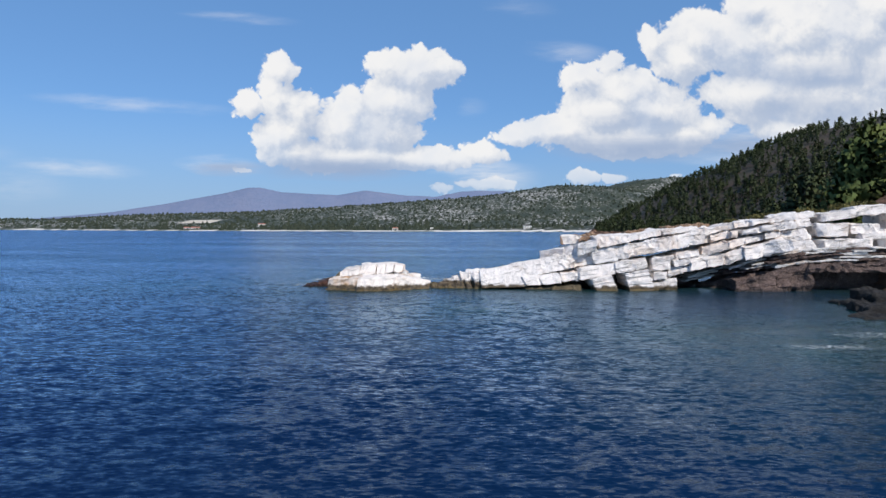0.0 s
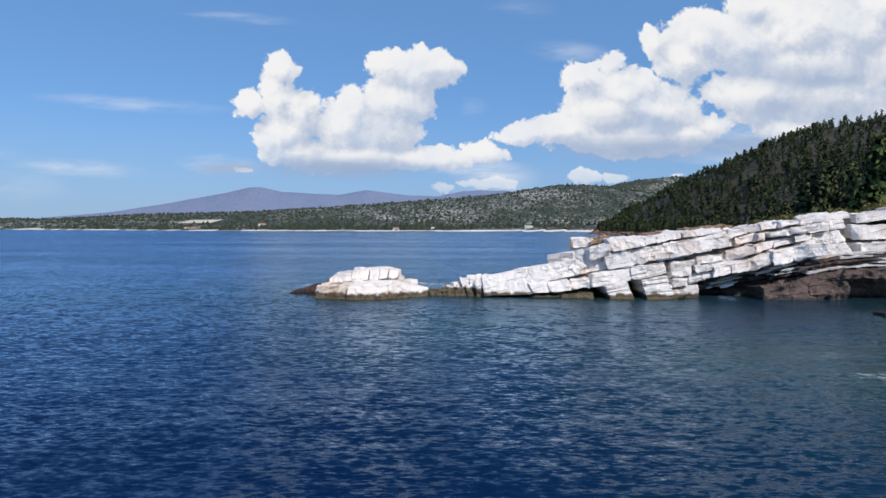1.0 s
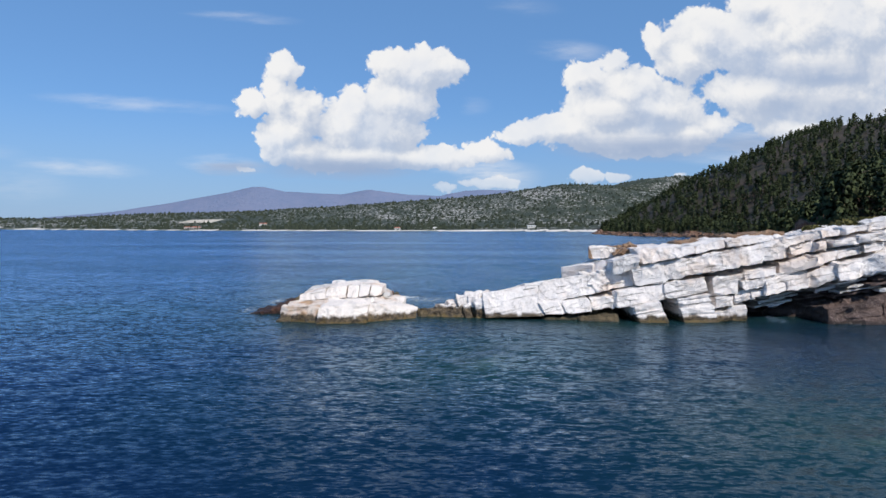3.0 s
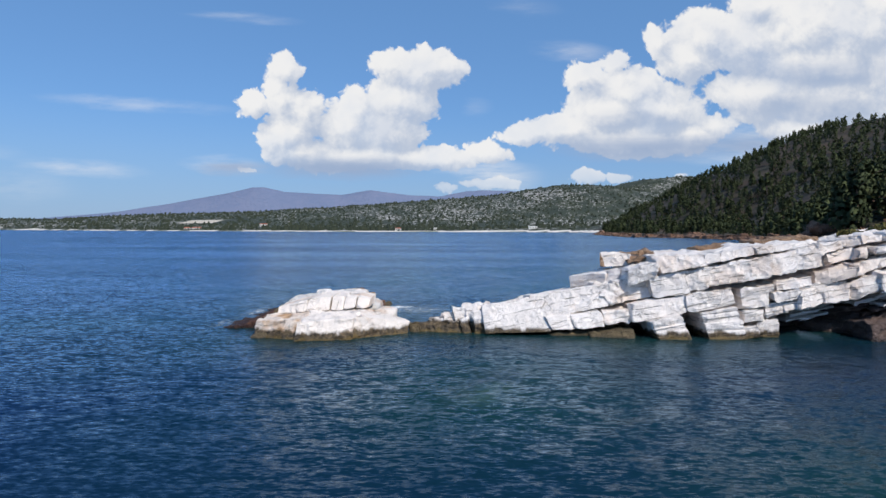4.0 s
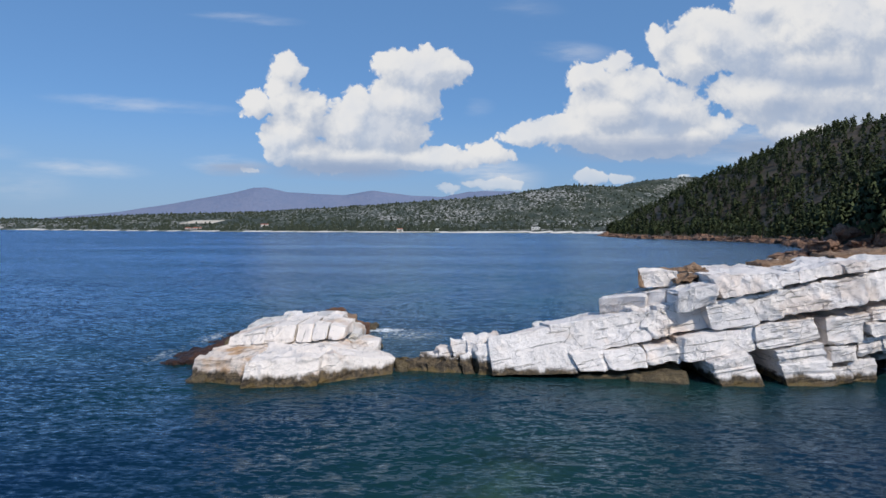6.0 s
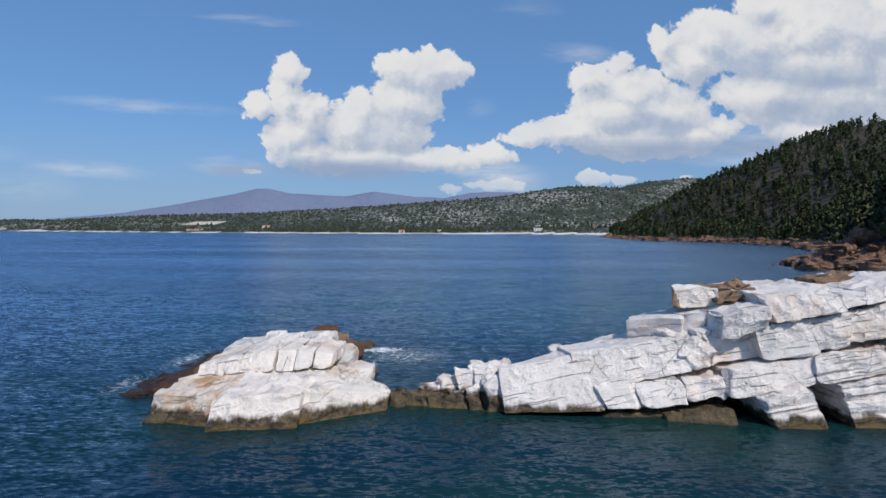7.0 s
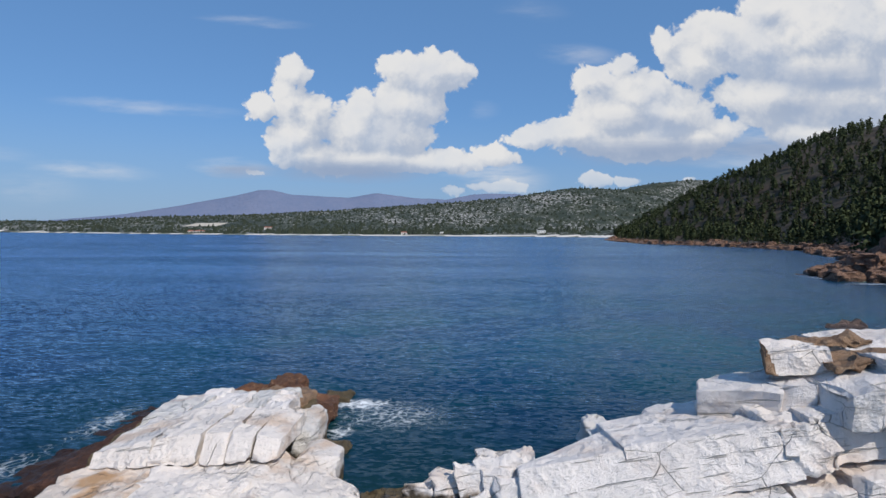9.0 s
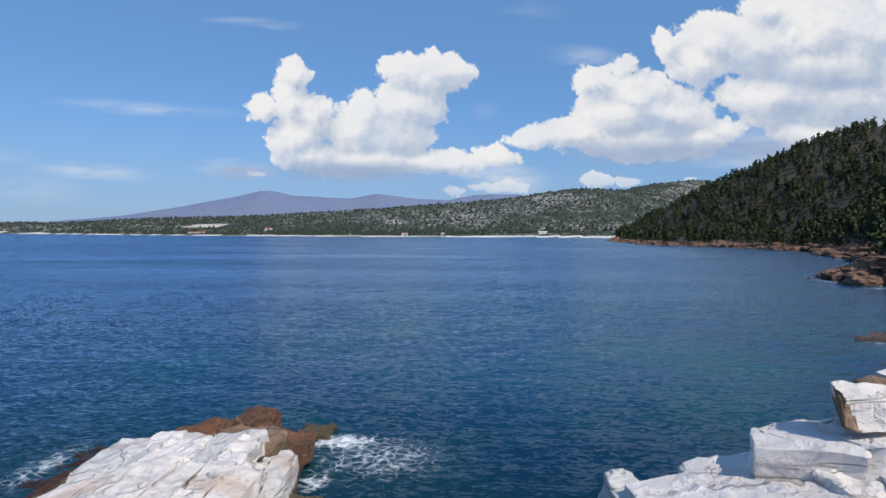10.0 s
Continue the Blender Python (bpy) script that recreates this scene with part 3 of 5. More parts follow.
def land(X, Y):
    d = coast_dist(X, Y)
    rough = noise2(X, Y, 9, 4, 3)
    out = np.maximum(d * 0.22, -4.2 - 7.5 * np.clip((8 - X) / 26, 0, 1))
    out = out + np.clip(-d / 8, 0, 1) * 0.5 * rough
    out = np.where(d < 0, np.minimum(out, d * 0.12), out)
    for s in REEF:
        q, _ = segment(X, Y, *s[:4])
        out = np.where(d < 0, np.maximum(out, np.minimum(-s[4] - 0.34 * q + 0.5 * rough, -0.12)), out)
    shore = 1.1 * np.tanh(d / 3) + 0.02 * np.minimum(d, 200) + 0.05 * np.clip(d, 0, 45) * (Y < 700)
    hill = np.clip(coast_dist(X, Y, FOOT) - 4, 0, None) * 0.60 * np.clip((1040 - Y) / 420, 0, 1) * np.clip((X + 40) / 100, 0, 1)
    hill = np.where(d > 0, 125 * np.tanh(hill / 125), 0) * (1 + 0.10 * noise2(X, Y, 60, 3, 5)) + np.clip(d / 20, 0, 1) * 1.5 * noise2(X, Y, 22, 3, 9)
    far = np.zeros(X.shape)
    for yr, half, crest in RIDGES:
        c = np.array(crest, float)
        h = np.interp(X / yr * 1000, c[:, 0], c[:, 1]) * yr / 1000
        u = np.clip(np.abs(Y - yr) / half, 0, 1)
        far = np.maximum(far, h * (0.5 + 0.5 * np.cos(np.pi * u)) * (1 + 0.05 * noise2(X, Y, 140 + 0.05 * (yr - 1750), 4, 21)))
    top = 6.5 * np.exp(-((X - 46) / 10) ** 4 - ((Y - 68) / 16) ** 4)
    return np.where(d > 0, shore + np.maximum(hill + top * np.clip(d / 3, 0, 1), far * np.clip(d / 80, 0, 1)), out)


def steps(*parts):
    out = []
    for a, b, st in parts:
        out += list(np.arange(a, b, st))
    return np.array(out + [parts[-1][1]], float)


def grid(name, xs, ys, zf):
    X, Y = np.meshgrid(xs, ys)
    Z = zf(X, Y)
    n = len(xs)
    i = (np.arange(len(ys) - 1)[:, None] * n + np.arange(n - 1)[None]).ravel()
    me = bpy.data.meshes.new(name)
    me.from_pydata(np.stack([X.ravel(), Y.ravel(), Z.ravel()], 1).tolist(), [], np.stack([i, i + 1, i + n + 1, i + n], 1).tolist())
    me.shade_smooth()
    return new(name, me), X, Y, Z


def build_ground():
    xs = steps((-4800, -900, 80), (-900, -40, 25), (-40, 30, 2), (30, 110, 1.5), (110, 400, 5), (400, 1000, 25), (1000, 4800, 80))
    ys = steps((-300, 10, 10), (10, 180, 1.5), (180, 640, 5), (640, 1000, 12), (1000, 2700, 25), (2700, 4800, 60))
    ob, X, Y, Z = grid("ground", xs, ys, land)
    tagged(ob, "sea floor, shore and wooded hills in one sheet", "ground", kind="structure")
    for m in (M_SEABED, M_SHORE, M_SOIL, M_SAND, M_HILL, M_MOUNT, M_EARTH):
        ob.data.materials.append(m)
    mid = lambda A: (A[:-1, :-1] + A[1:, 1:]) / 2
    x, y, z = mid(X), mid(Y), mid(Z)
    d = coast_dist(x, y)
    k = np.where(d < 0, 0, np.where(y > 890, 4, 2))
    k = np.where((d > 0) & (d < 8 + 4 * noise2(x, y, 15, 3, 40)) & (y < 890), 1, k)
    k = np.where((d > 0) & (d < 13) & (y > 860), 3, k)
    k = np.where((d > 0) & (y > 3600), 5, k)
    k = np.where((np.abs(x + 560) < 45) & (np.abs(y - 1370) < 40), 6, k)
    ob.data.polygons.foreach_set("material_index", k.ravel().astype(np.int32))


def build_sea():
    xs = steps((-4900, -900, 200), (-900, -45, 45), (-45, -16, 1.5), (-16, 40, 0.45), (40, 90, 1.5), (90, 300, 12), (300, 4900, 230))
    ys = steps((-300, 0, 30), (0, 26, 1.0), (26, 72, 0.45), (72, 170, 1.5), (170, 900, 22), (900, 1500, 40), (1500, 4900, 200))
    ob, X, Y, Z = grid("sea", xs, ys, lambda X, Y: X * 0)
    tagged(ob, "deep blue rippled sea turning teal over shallow rock", "water", kind="structure")
    ob.data.materials.append(M_WATER)
    depth = np.maximum(-land(X, Y), 0)
    foam = np.zeros(X.shape)
    for x, y, sx, sy, k in ((-2.0, 67.3, 1.9, 1.0, 0.72), (-2.2, 63.6, 0.6, 0.9, 0.7), (-0.4, 65.8, 3.6, 3.0, 0.46), (-11.9, 64.5, 1.0, 3.4, 0.48), (-12.3, 59.5, 1.2, 3.0, 0.42),
                            (18, 31.2, 3.4, 0.9, 0.5), (17, 35, 4.5, 2.2, 0.34), (22, 34, 3.5, 2.2, 0.42), (65, 146, 3.0, 6, 0.55), (66, 134, 6, 2.2, 0.6), (76, 158, 6, 5, 0.45), (33.5, 89.3, 1.8, 1.2, 0.6), (8.5, 54.6, 1.6, 0.3, 0.35)):
        foam = np.maximum(foam, k * np.exp(-((X - x) / sx) ** 2 - ((Y - y) / sy) ** 2))
    for key, values in (("depth", depth), ("foam", foam)):
        ob.data.attributes.new(key, "FLOAT", "POINT").data.foreach_set("value", values.ravel().astype(np.float32))


build_ground()
build_sea()


# ---------- rock building ----------
def shell(nx, ny, nz):
    """The welded skin of a box cut into nx by ny by nz cells: lattice places and quads."""
    I, J, K = np.meshgrid(np.arange(nx + 1), np.arange(ny + 1), np.arange(nz + 1), indexing="ij")
    on = (I == 0) | (I == nx) | (J == 0) | (J == ny) | (K == 0) | (K == nz)
    index = np.full(I.shape, -1)
    index[on] = np.arange(on.sum())
    quads = []

    def side(a, flip):
        q = np.stack([a[:-1, :-1], a[1:, :-1], a[1:, 1:], a[:-1, 1:]], -1).reshape(-1, 4)
        quads.append(q[:, ::-1] if flip else q)

    side(index[:, :, 0], True), side(index[:, :, nz], False)
    side(index[:, 0, :], False), side(index[:, ny, :], True)
    side(index[0, :, :], True), side(index[nx, :, :], False)
    return np.stack([I[on] / nx, J[on] / ny, K[on] / nz], 1), np.concatenate(quads)


def rock_mesh(name, x0, x1, front, back, bottom, height, mat, slope=0.19, lean=0.35, shear=0.0, r=0.05, chip=0.09, chip_size=0.75, grain=0.012, cell=0.1, seed=1, tilt=0.0, strata=0.0, cut=0.3, cuts=10, swing=0.0, rough=1.0):
    """One broken block. front, back, bottom, height: a number, or a pair for its west and east ends. slope: rise of the bed to the east,
    swing: drift to the east going north, lean: how far the front draws back per metre of height, shear: lean of the joints, tilt: rise to the north, strata: depth of thin bedding."""
    pair = lambda v: v if isinstance(v, tuple) else (v, v)
    (fa, fb), (ba, bb), (za, zb), (ha, hb) = pair(front), pair(back), pair(bottom), pair(height)
    L, D, H = x1 - x0, ((ba - fa) + (bb - fb)) / 2, (ha + hb) / 2
    n = [max(3, min(160, int(round(s / c)))) for s, c in ((L, cell * 1.12), (D, cell * 1.9), (H, cell * 1.06))]
    U, quads = shell(*n)
    half = np.array([L, D, H]) / 2
    C = (U * 2 - 1) * half
    rr = min(r, 0.48 * min(L, D, H))
    Q = np.clip(C, -(half - rr), half - rr)
    N = C - Q
    N /= np.maximum(np.linalg.norm(N, axis=1, keepdims=True), 1e-9)
    P = Q + N * rr
    W = P + np.array([(x0 + x1) / 2, (fa + fb) / 2, (za + zb) / 2]) + seed * 7.31
    # cleft edges: planes that take off corners and arrises
    rng = np.random.default_rng(seed * 13 + 5)
    for k in range(cuts):
        n3 = rng.uniform(0.15, 1.0, 3) * rng.choice([-1, 1], 3)
        if k % 2:
            n3[rng.integers(3)] *= 0.12
        n3 /= np.linalg.norm(n3)
        over = P @ n3 - (np.abs(n3) @ half - rng.uniform(0.25, 1.0) * min(cut, 0.55 * half.min()))
        P = P - np.clip(over, 0, None)[:, None] * n3
    f = hollows(W / chip_size * np.array([1.0, 1.0, 1.3]), seed)
    broken = np.clip(0.5 + 1.6 * fbm(W / 1.1, 2, seed + 70), 0, 1)
    amt = chip * (f - 0.75) + 0.10 * rough * (hollows(W / 0.42 * np.array([1.35, 1.0, 0.8]), seed + 90) - 0.5) * broken
    amt = amt + 0.2 * chip * fbm(W / 0.5, 3, seed + 3) + grain * fbm(W / 0.14, 3, seed + 9)
    if strata:
        lay = vnoise(np.stack([W[:, 0] * 0.25, W[:, 1] * 0.25, (W[:, 2] - 0.0 * W[:, 0]) / 0.10], 1), seed + 31)
        amt = amt - strata * np.clip(lay * 2, 0, 1)
    big = 0.5 * chip * fbm(W / (2.2 * chip_size), 2, seed + 50)
    P = P + N * (amt + big)[:, None]
    u, v, w = P[:, 0] / L + 0.5, P[:, 1] / D + 0.5, P[:, 2] / H + 0.5
    hh = ha + (hb - ha) * u
    z = w * hh
    F, B = fa + (fb - fa) * u + lean * np.maximum(z, -0.2), ba + (bb - ba) * u
    base = (za + (zb - za) * u) if isinstance(bottom, tuple) else za + slope * (u - 0.5) * L
    V = np.stack([x0 + u * L + shear * (z - H / 2) + swing * v * (B - F), F + v * (B - F), base + z + tilt * v * (B - F)], 1)
    me = bpy.data.meshes.new(name)
    me.from_pydata(V.tolist(), [], quads.tolist())
    me.materials.append(mat)
    me.shade_smooth()
    me.set_sharp_from_angle(angle=radians(24))
    return me


def thing(name, x, y, z=0.0, label="", category="", group=""):
    ob = new(name)
    ob.location = (x, y, z)
    return tagged(ob, label, category, group)


def part(name, me, parent, label=""):
    ob = new(name, me)
    ob.parent = parent
    ob.matrix_parent_inverse = Matrix.Translation(parent.location).inverted()
    return tagged(ob, label)


def L1(x):
    return 2.94 + 0.19 * (x - 11.3)


def L2(x):
    return 0.98 + 0.193 * (x - 7.7)


def L3(x):
    return 0.84 + 0.185 * (x - 12.6)


def build_outcrop():
    top = thing("rock_outcrop", 18, 58, 0, "stepped white marble outcrop of dipping beds rising from the sea", "rock")

    def blk(*a, name="block", label="", mat=M_MARBLE, **k):
        return part(name, rock_mesh(name, *a, mat, **k), top, label)

    # long smooth slab running down to the west
    blk(3.95, 7.72, (55.4, 55.2), (56.7, 59.6), (0.08, 0.2), (1.47, 2.08), name="slab", lean=0.62, r=0.06, chip=0.05, chip_size=1.3, tilt=-0.12, cut=0.10, cuts=3, rough=0.5, cell=0.064, seed=3, shear=-0.1)
    blk(6.7, 11.0, (55.72, 55.7), (59.6, 60.4), (L2(6.7), L2(10.95)), (1.38, 1.28), name="slab", lean=0.5, r=0.04, chip=0.05, chip_size=1.2, tilt=-0.12, cut=0.08, cuts=3, rough=0.7, cell=0.064, seed=4, shear=-0.1)
    blk(6.35, 8.6, 58.6, 60.1, (0.62, 0.95), 0.9, name="slab", r=0.12, chip=0.16, chip_size=0.6, lean=0.1, seed=5, label="crumbled brownish marble crest", mat=M_MARBLE_GREY)
    blk(8.4, 10.7, 59.2, 60.9, (1.0, 1.5), 0.9, name="slab", r=0.10, chip=0.13, chip_size=0.6, lean=0.1, seed=6)
    # second bed
    xs = [10.78, 11.75, 13.55, 15.2, 16.4, 18.4, 19.7, 21.3, 22.6]
    ys = [55.85, 56.15, 55.5, 55.25, 55.45, 55.3, 55.6, 55.5, 55.6]
    for i, (a, b) in enumerate(zip(xs, xs[1:])):
        blk(a - 0.22, b + 0.16, (ys[i] - 0.1 + 0.12 * (i % 2), ys[i] - 0.1 - 0.1 * (i % 3)), 60.6, (L2(a), L2(b)), (L1(a) - L2(a) - 0.03, L1(b) - L2(b) - 0.03), lean=0.28, cut=0.1, shear=-0.16 if i < 3 else 0.1, r=0.04, chip=0.20 if i in (0, 3, 4, 6) else 0.10,
            chip_size=0.45 if i in (0, 4, 5) else 0.9, cell=0.068, seed=20 + i)
    # third bed
    blk(7.5, 9.05, 55.15, 58.5, (0.28, 0.38), (0.80, 0.82), lean=0.45, shear=-0.35, r=0.05, chip=0.06, cell=0.068, seed=40)
    blk(8.9, 10.65, 55.1, 58.5, (0.36, 0.50), (0.84, 0.98), lean=0.45, shear=-0.3, r=0.06, chip=0.07, cell=0.068, seed=41)
    blk(10.6, 12.2, 55.2, 58.5, (0.62, 0.66), (0.82, 0.95), lean=0.35, r=0.12, chip=0.1, chip_size=0.5, cell=0.068, seed=42)
    blk(12.05, 15.25, 55.0, 58.5, (L3(12.05) - 0.05, L3(15.25)), (L2(12.05) - L3(12.05), L2(15.25) - L3(15.25) - 0.03), lean=0.3, r=0.06, chip=0.1, chip_size=0.8, cell=0.072, seed=43)
    blk(15.1, 17.9, 54.85, 58.5, (L3(15.1), L3(17.9)), (1.08, 1.02), lean=0.25, r=0.04, chip=0.1, chip_size=0.7, cell=0.072, seed=44, strata=0.05)
    # foot blocks with dark hollows between
    blk(13.2, 15.1, 54.15, 57.8, (-0.5, -0.45), (1.42, 1.85), lean=0.2, shear=-0.33, r=0.05, chip=0.08, cell=0.068, seed=46, strata=0.09, mat=M_MARBLE)
    blk(16.0, 18.15, 54.3, 57.8, (-0.5, -0.45), (1.95, 2.2), lean=0.2, shear=-0.28, r=0.05, chip=0.08, cell=0.068, seed=47, strata=0.09)
    for i, (a, b, f, z, h) in enumerate(((17.85, 19.1, 54.6, -0.3, 0.95), (19.1, 20.4, 55.0, -0.2, 1.2), (18.3, 19.6, 55.0, 0.85, 0.7), (19.5, 20.9, 55.1, 1.2, 0.75), (18.25, 19.9, 55.15, 1.6, 0.95),
                                        (19.95, 21.6, 55.0, 2.0, 0.62), (20.5, 21.9, 55.0, 1.5, 0.55), (18.2, 20.2, 55.2, 2.35, 0.5), (20.2, 22.3, 55.3, 2.66, 0.6), (21.6, 23.2, 55.3, 2.3, 0.75))):
        blk(a, b, f, 58.5, z, h, slope=0.17, lean=0.2, r=0.06, chip=0.12, chip_size=0.5, cell=0.072, seed=50 + i, strata=0.04)
    # dark undercut foot behind and below
    blk(4.6, 12.6, 56.1, 59.5, -0.9, 1.25, name="undercut", slope=0.06, r=0.08, chip=0.12, seed=60, mat=M_OLIVE, rough=1.9, label="wet brown undercut rock", cell=0.14)
    blk(7.6, 10.4, 55.1, 57.0, -0.6, 0.85, name="undercut", slope=0.02, r=0.08, chip=0.1, seed=61, mat=M_OLIVE, rough=1.9, label="wet brown undercut rock", cell=0.1, strata=0.06)
    blk(12.2, 24.0, (56.9, 59.3), 60.5, -0.9, 2.7, name="undercut", slope=0.16, r=0.08, chip=0.15, seed=62, mat=M_SHELF, rough=1.9, label="shadowed brown undercut rock", cell=0.16)
    # top bed of big squared blocks
    blk(9.35, 11.3, (58.7, 57.5), (60.3, 60.6), (2.12, 2.45), (1.0, 1.04), lean=-0.12, shear=-0.05, swing=0.4, rough=0.9, r=0.07, chip=0.13, chip_size=0.9, cut=0.26, cuts=9, cell=0.060, seed=79)
    blk(11.15, 12.15, (57.5, 57.0), 59.4, (2.62, 2.75), (0.92, 0.98), lean=0.1, r=0.06, chip=0.12, chip_size=0.7, cell=0.060, seed=71)
    blk(12.1, 13.75, (55.8, 55.4), 59.6, (2.74, 3.22), (1.0, 0.95), lean=0.0, shear=0.05, r=0.06, chip=0.13, chip_size=0.8, cell=0.060, seed=72)
    blk(13.72, 16.3, (55.4, 55.15), 61.0, (L1(13.72) + 0.06, L1(16.3) + 0.05), (1.0, 0.72), lean=0.55, shear=-0.3, r=0.04, chip=0.11, chip_size=1.0, cell=0.064, seed=73)
    blk(16.28, 17.3, 55.45, 60.8, (L1(16.3) + 0.05, L1(17.3) + 0.07), (0.62, 0.55), lean=0.3, shear=0.15, r=0.04, chip=0.1, cell=0.064, seed=74)
    blk(17.25, 19.2, 55.6, 60.6, (4.16, 4.5), (0.52, 0.62), lean=0.45, r=0.04, chip=0.1, chip_size=0.6, cell=0.068, seed=75)
    blk(19.2, 20.3, 55.55, 60.4, (4.52, 4.7), (0.52, 0.45), lean=0.4, r=0.04, chip=0.1, chip_size=0.6, cell=0.068, seed=76)
    blk(20.3, 22.4, 56.0, 60.4, (4.62, 4.95), (0.5, 0.42), lean=0.4, r=0.04, chip=0.1, chip_size=0.6, cell=0.068, seed=77)
    blk(21.25, 22.75, 55.45, 60.0, (3.75, 4.1), (1.2, 1.15), lean=0.2, shear=0.1, r=0.05, chip=0.14, chip_size=0.7, cell=0.068, seed=78)
    # higher beds to the east
    rows = [([21.4, 23.0, 24.4, 25.8, 27.4, 29.4], (1.5, 3.2), (1.12, 1.05), 54.75, 0.10), ([22.7, 24.6, 26.4, 27.9, 29.2], (2.85, 4.45), (0.82, 0.55), 55.5, 0.09),
            ([22.4, 23.5, 25.1, 26.0, 27.6, 29.3], (3.75, 5.05), (0.72, 0.55), 55.75, 0.10), ([22.7, 24.4, 25.6, 27.2, 28.8], (4.5, 5.65), (0.6, 0.45), 56.1, 0.11)]
    for j, (js, zz, hh, f, ch) in enumerate(rows):
        at = lambda x, v: v[0] + (v[1] - v[0]) * (x - js[0]) / (js[-1] - js[0])
        for i, (a, b) in enumerate(zip(js, js[1:])):
            off, turn, sh = (hashed(np.int64(i), np.int64(j), np.int64(q), 8) - 0.5 for q in (3, 4, 5))
            blk(a - 0.14, b + 0.10, (f + 0.6 * off + 0.95 * turn, f + 0.6 * off - 0.95 * turn), 60.3, (at(a, zz), at(b, zz)), (at(a, hh) * 1.03, at(b, hh) * 1.03), lean=0.25 + 0.4 * off, shear=0.12 + 0.4 * sh, r=0.04, chip=ch * 2.2, chip_size=0.75, cut=0.42, cell=0.081, seed=90 + 10 * j + i, strata=0.03)
    # leaning column
    for i, (a, b, f, z, h) in enumerate(((29.35, 32.3, 56.2, 3.0, 1.05), (29.3, 32.2, 56.4, 4.05, 0.98), (29.2, 30.8, 56.6, 5.0, 0.75), (30.8, 32.4, 56.7, 5.25, 0.7), (29.0, 31.2, 57.2, 5.75, 0.65), (31.3, 33.0, 57.2, 6.0, 0.6))):
        blk(a, b, (f + 0.35 * (i % 2), f - 0.3 * ((i + 1) % 2)), 60.3, z, h, slope=0.17, lean=0.25, shear=-0.2, r=0.04, chip=0.09, chip_size=0.9, cell=0.081, seed=140 + i)
    # eastern pile
    for i, (a, b, f, z, h, s) in enumerate(((32.8, 37.0, 55.6, 3.45, 0.85, 0.02), (32.7, 35.4, 56.3, 4.45, 1.2, 0.0), (35.5, 38.2, 56.5, 4.6, 1.0, -0.03), (36.2, 39.4, 56.0, 4.25, 0.6, 0.06), (33.4, 36.5, 57.0, 5.85, 0.85, 0.12),
                                           (36.4, 39.6, 57.2, 6.3, 0.95, 0.1), (38.0, 41.5, 56.6, 3.6, 1.6, 0.06), (39.5, 43.0, 57.2, 5.2, 1.7, 0.1), (32.6, 40.5, 57.9, 2.6, 2.6, 0.05))):
        blk(a, b, f, 61.0, z, h, slope=s, lean=0.15, r=0.09, chip=0.16, chip_size=0.9, cell=0.11, seed=150 + i, strata=0.03)
    # thin beds over the brown foot
    rng = np.random.default_rng(77)
    for i in range(5):
        x = 21.8 + 0.3 * i
        while x < 41:
            w = rng.uniform(1.0, 2.8)
            low = lambda q: float(np.interp(q, (21.5, 27.0, 31.7, 41.0), (0.42, 1.62, 2.42, 2.6))) + i * (0.2 + 0.03 * np.clip(q - 21.5, 0, 5) / 5)
            face = float(np.interp(x, (21.5, 24.5, 27.0, 32.0, 41.0), (57.2, 56.6, 54.75, 54.9, 55.0))) + 0.1 * i + rng.uniform(-0.28, 0.28)
            blk(x, x + w + 0.03, (face, face + rng.uniform(-0.2, 0.2)), 59.2, (low(x), low(x + w)), rng.uniform(0.15, 0.23), name="thin_bed", r=0.04, chip=0.07, chip_size=0.4, lean=0.0, cell=0.08, seed=1000 + int(x * 10) + 50 * i,
                mat=M_MARBLE_GREY if rng.random() < 0.6 else M_SHELF, cut=0.12)
            x += w
    # brown foot
    for i, (a, b, f, z, h) in enumerate(((23.2, 26.2, (57.0, 55.6), -0.8, (1.2, 1.85)), (24.6, 28.6, 53.7, -0.8, (1.75, 2.5)), (27.6, 31.2, 53.9, -0.8, (2.45, 3.1)), (30.6, 42.0, 54.0, 1.5, (0.85, 1.0)), (30.4, 42.0, 56.3, -0.8, (3.0, 3.0)), (24.8, 27.6, 53.9, -0.7, 0.95))):
        blk(a, b, f, 59.0, z, h, name="foot", slope=0.0, lean=0.25, r=0.12, chip=0.3, chip_size=0.8, cell=0.085, seed=200 + i, mat=M_SHELF, rough=2.6, label="mauve-brown massive rock foot", strata=0.10)
    return top


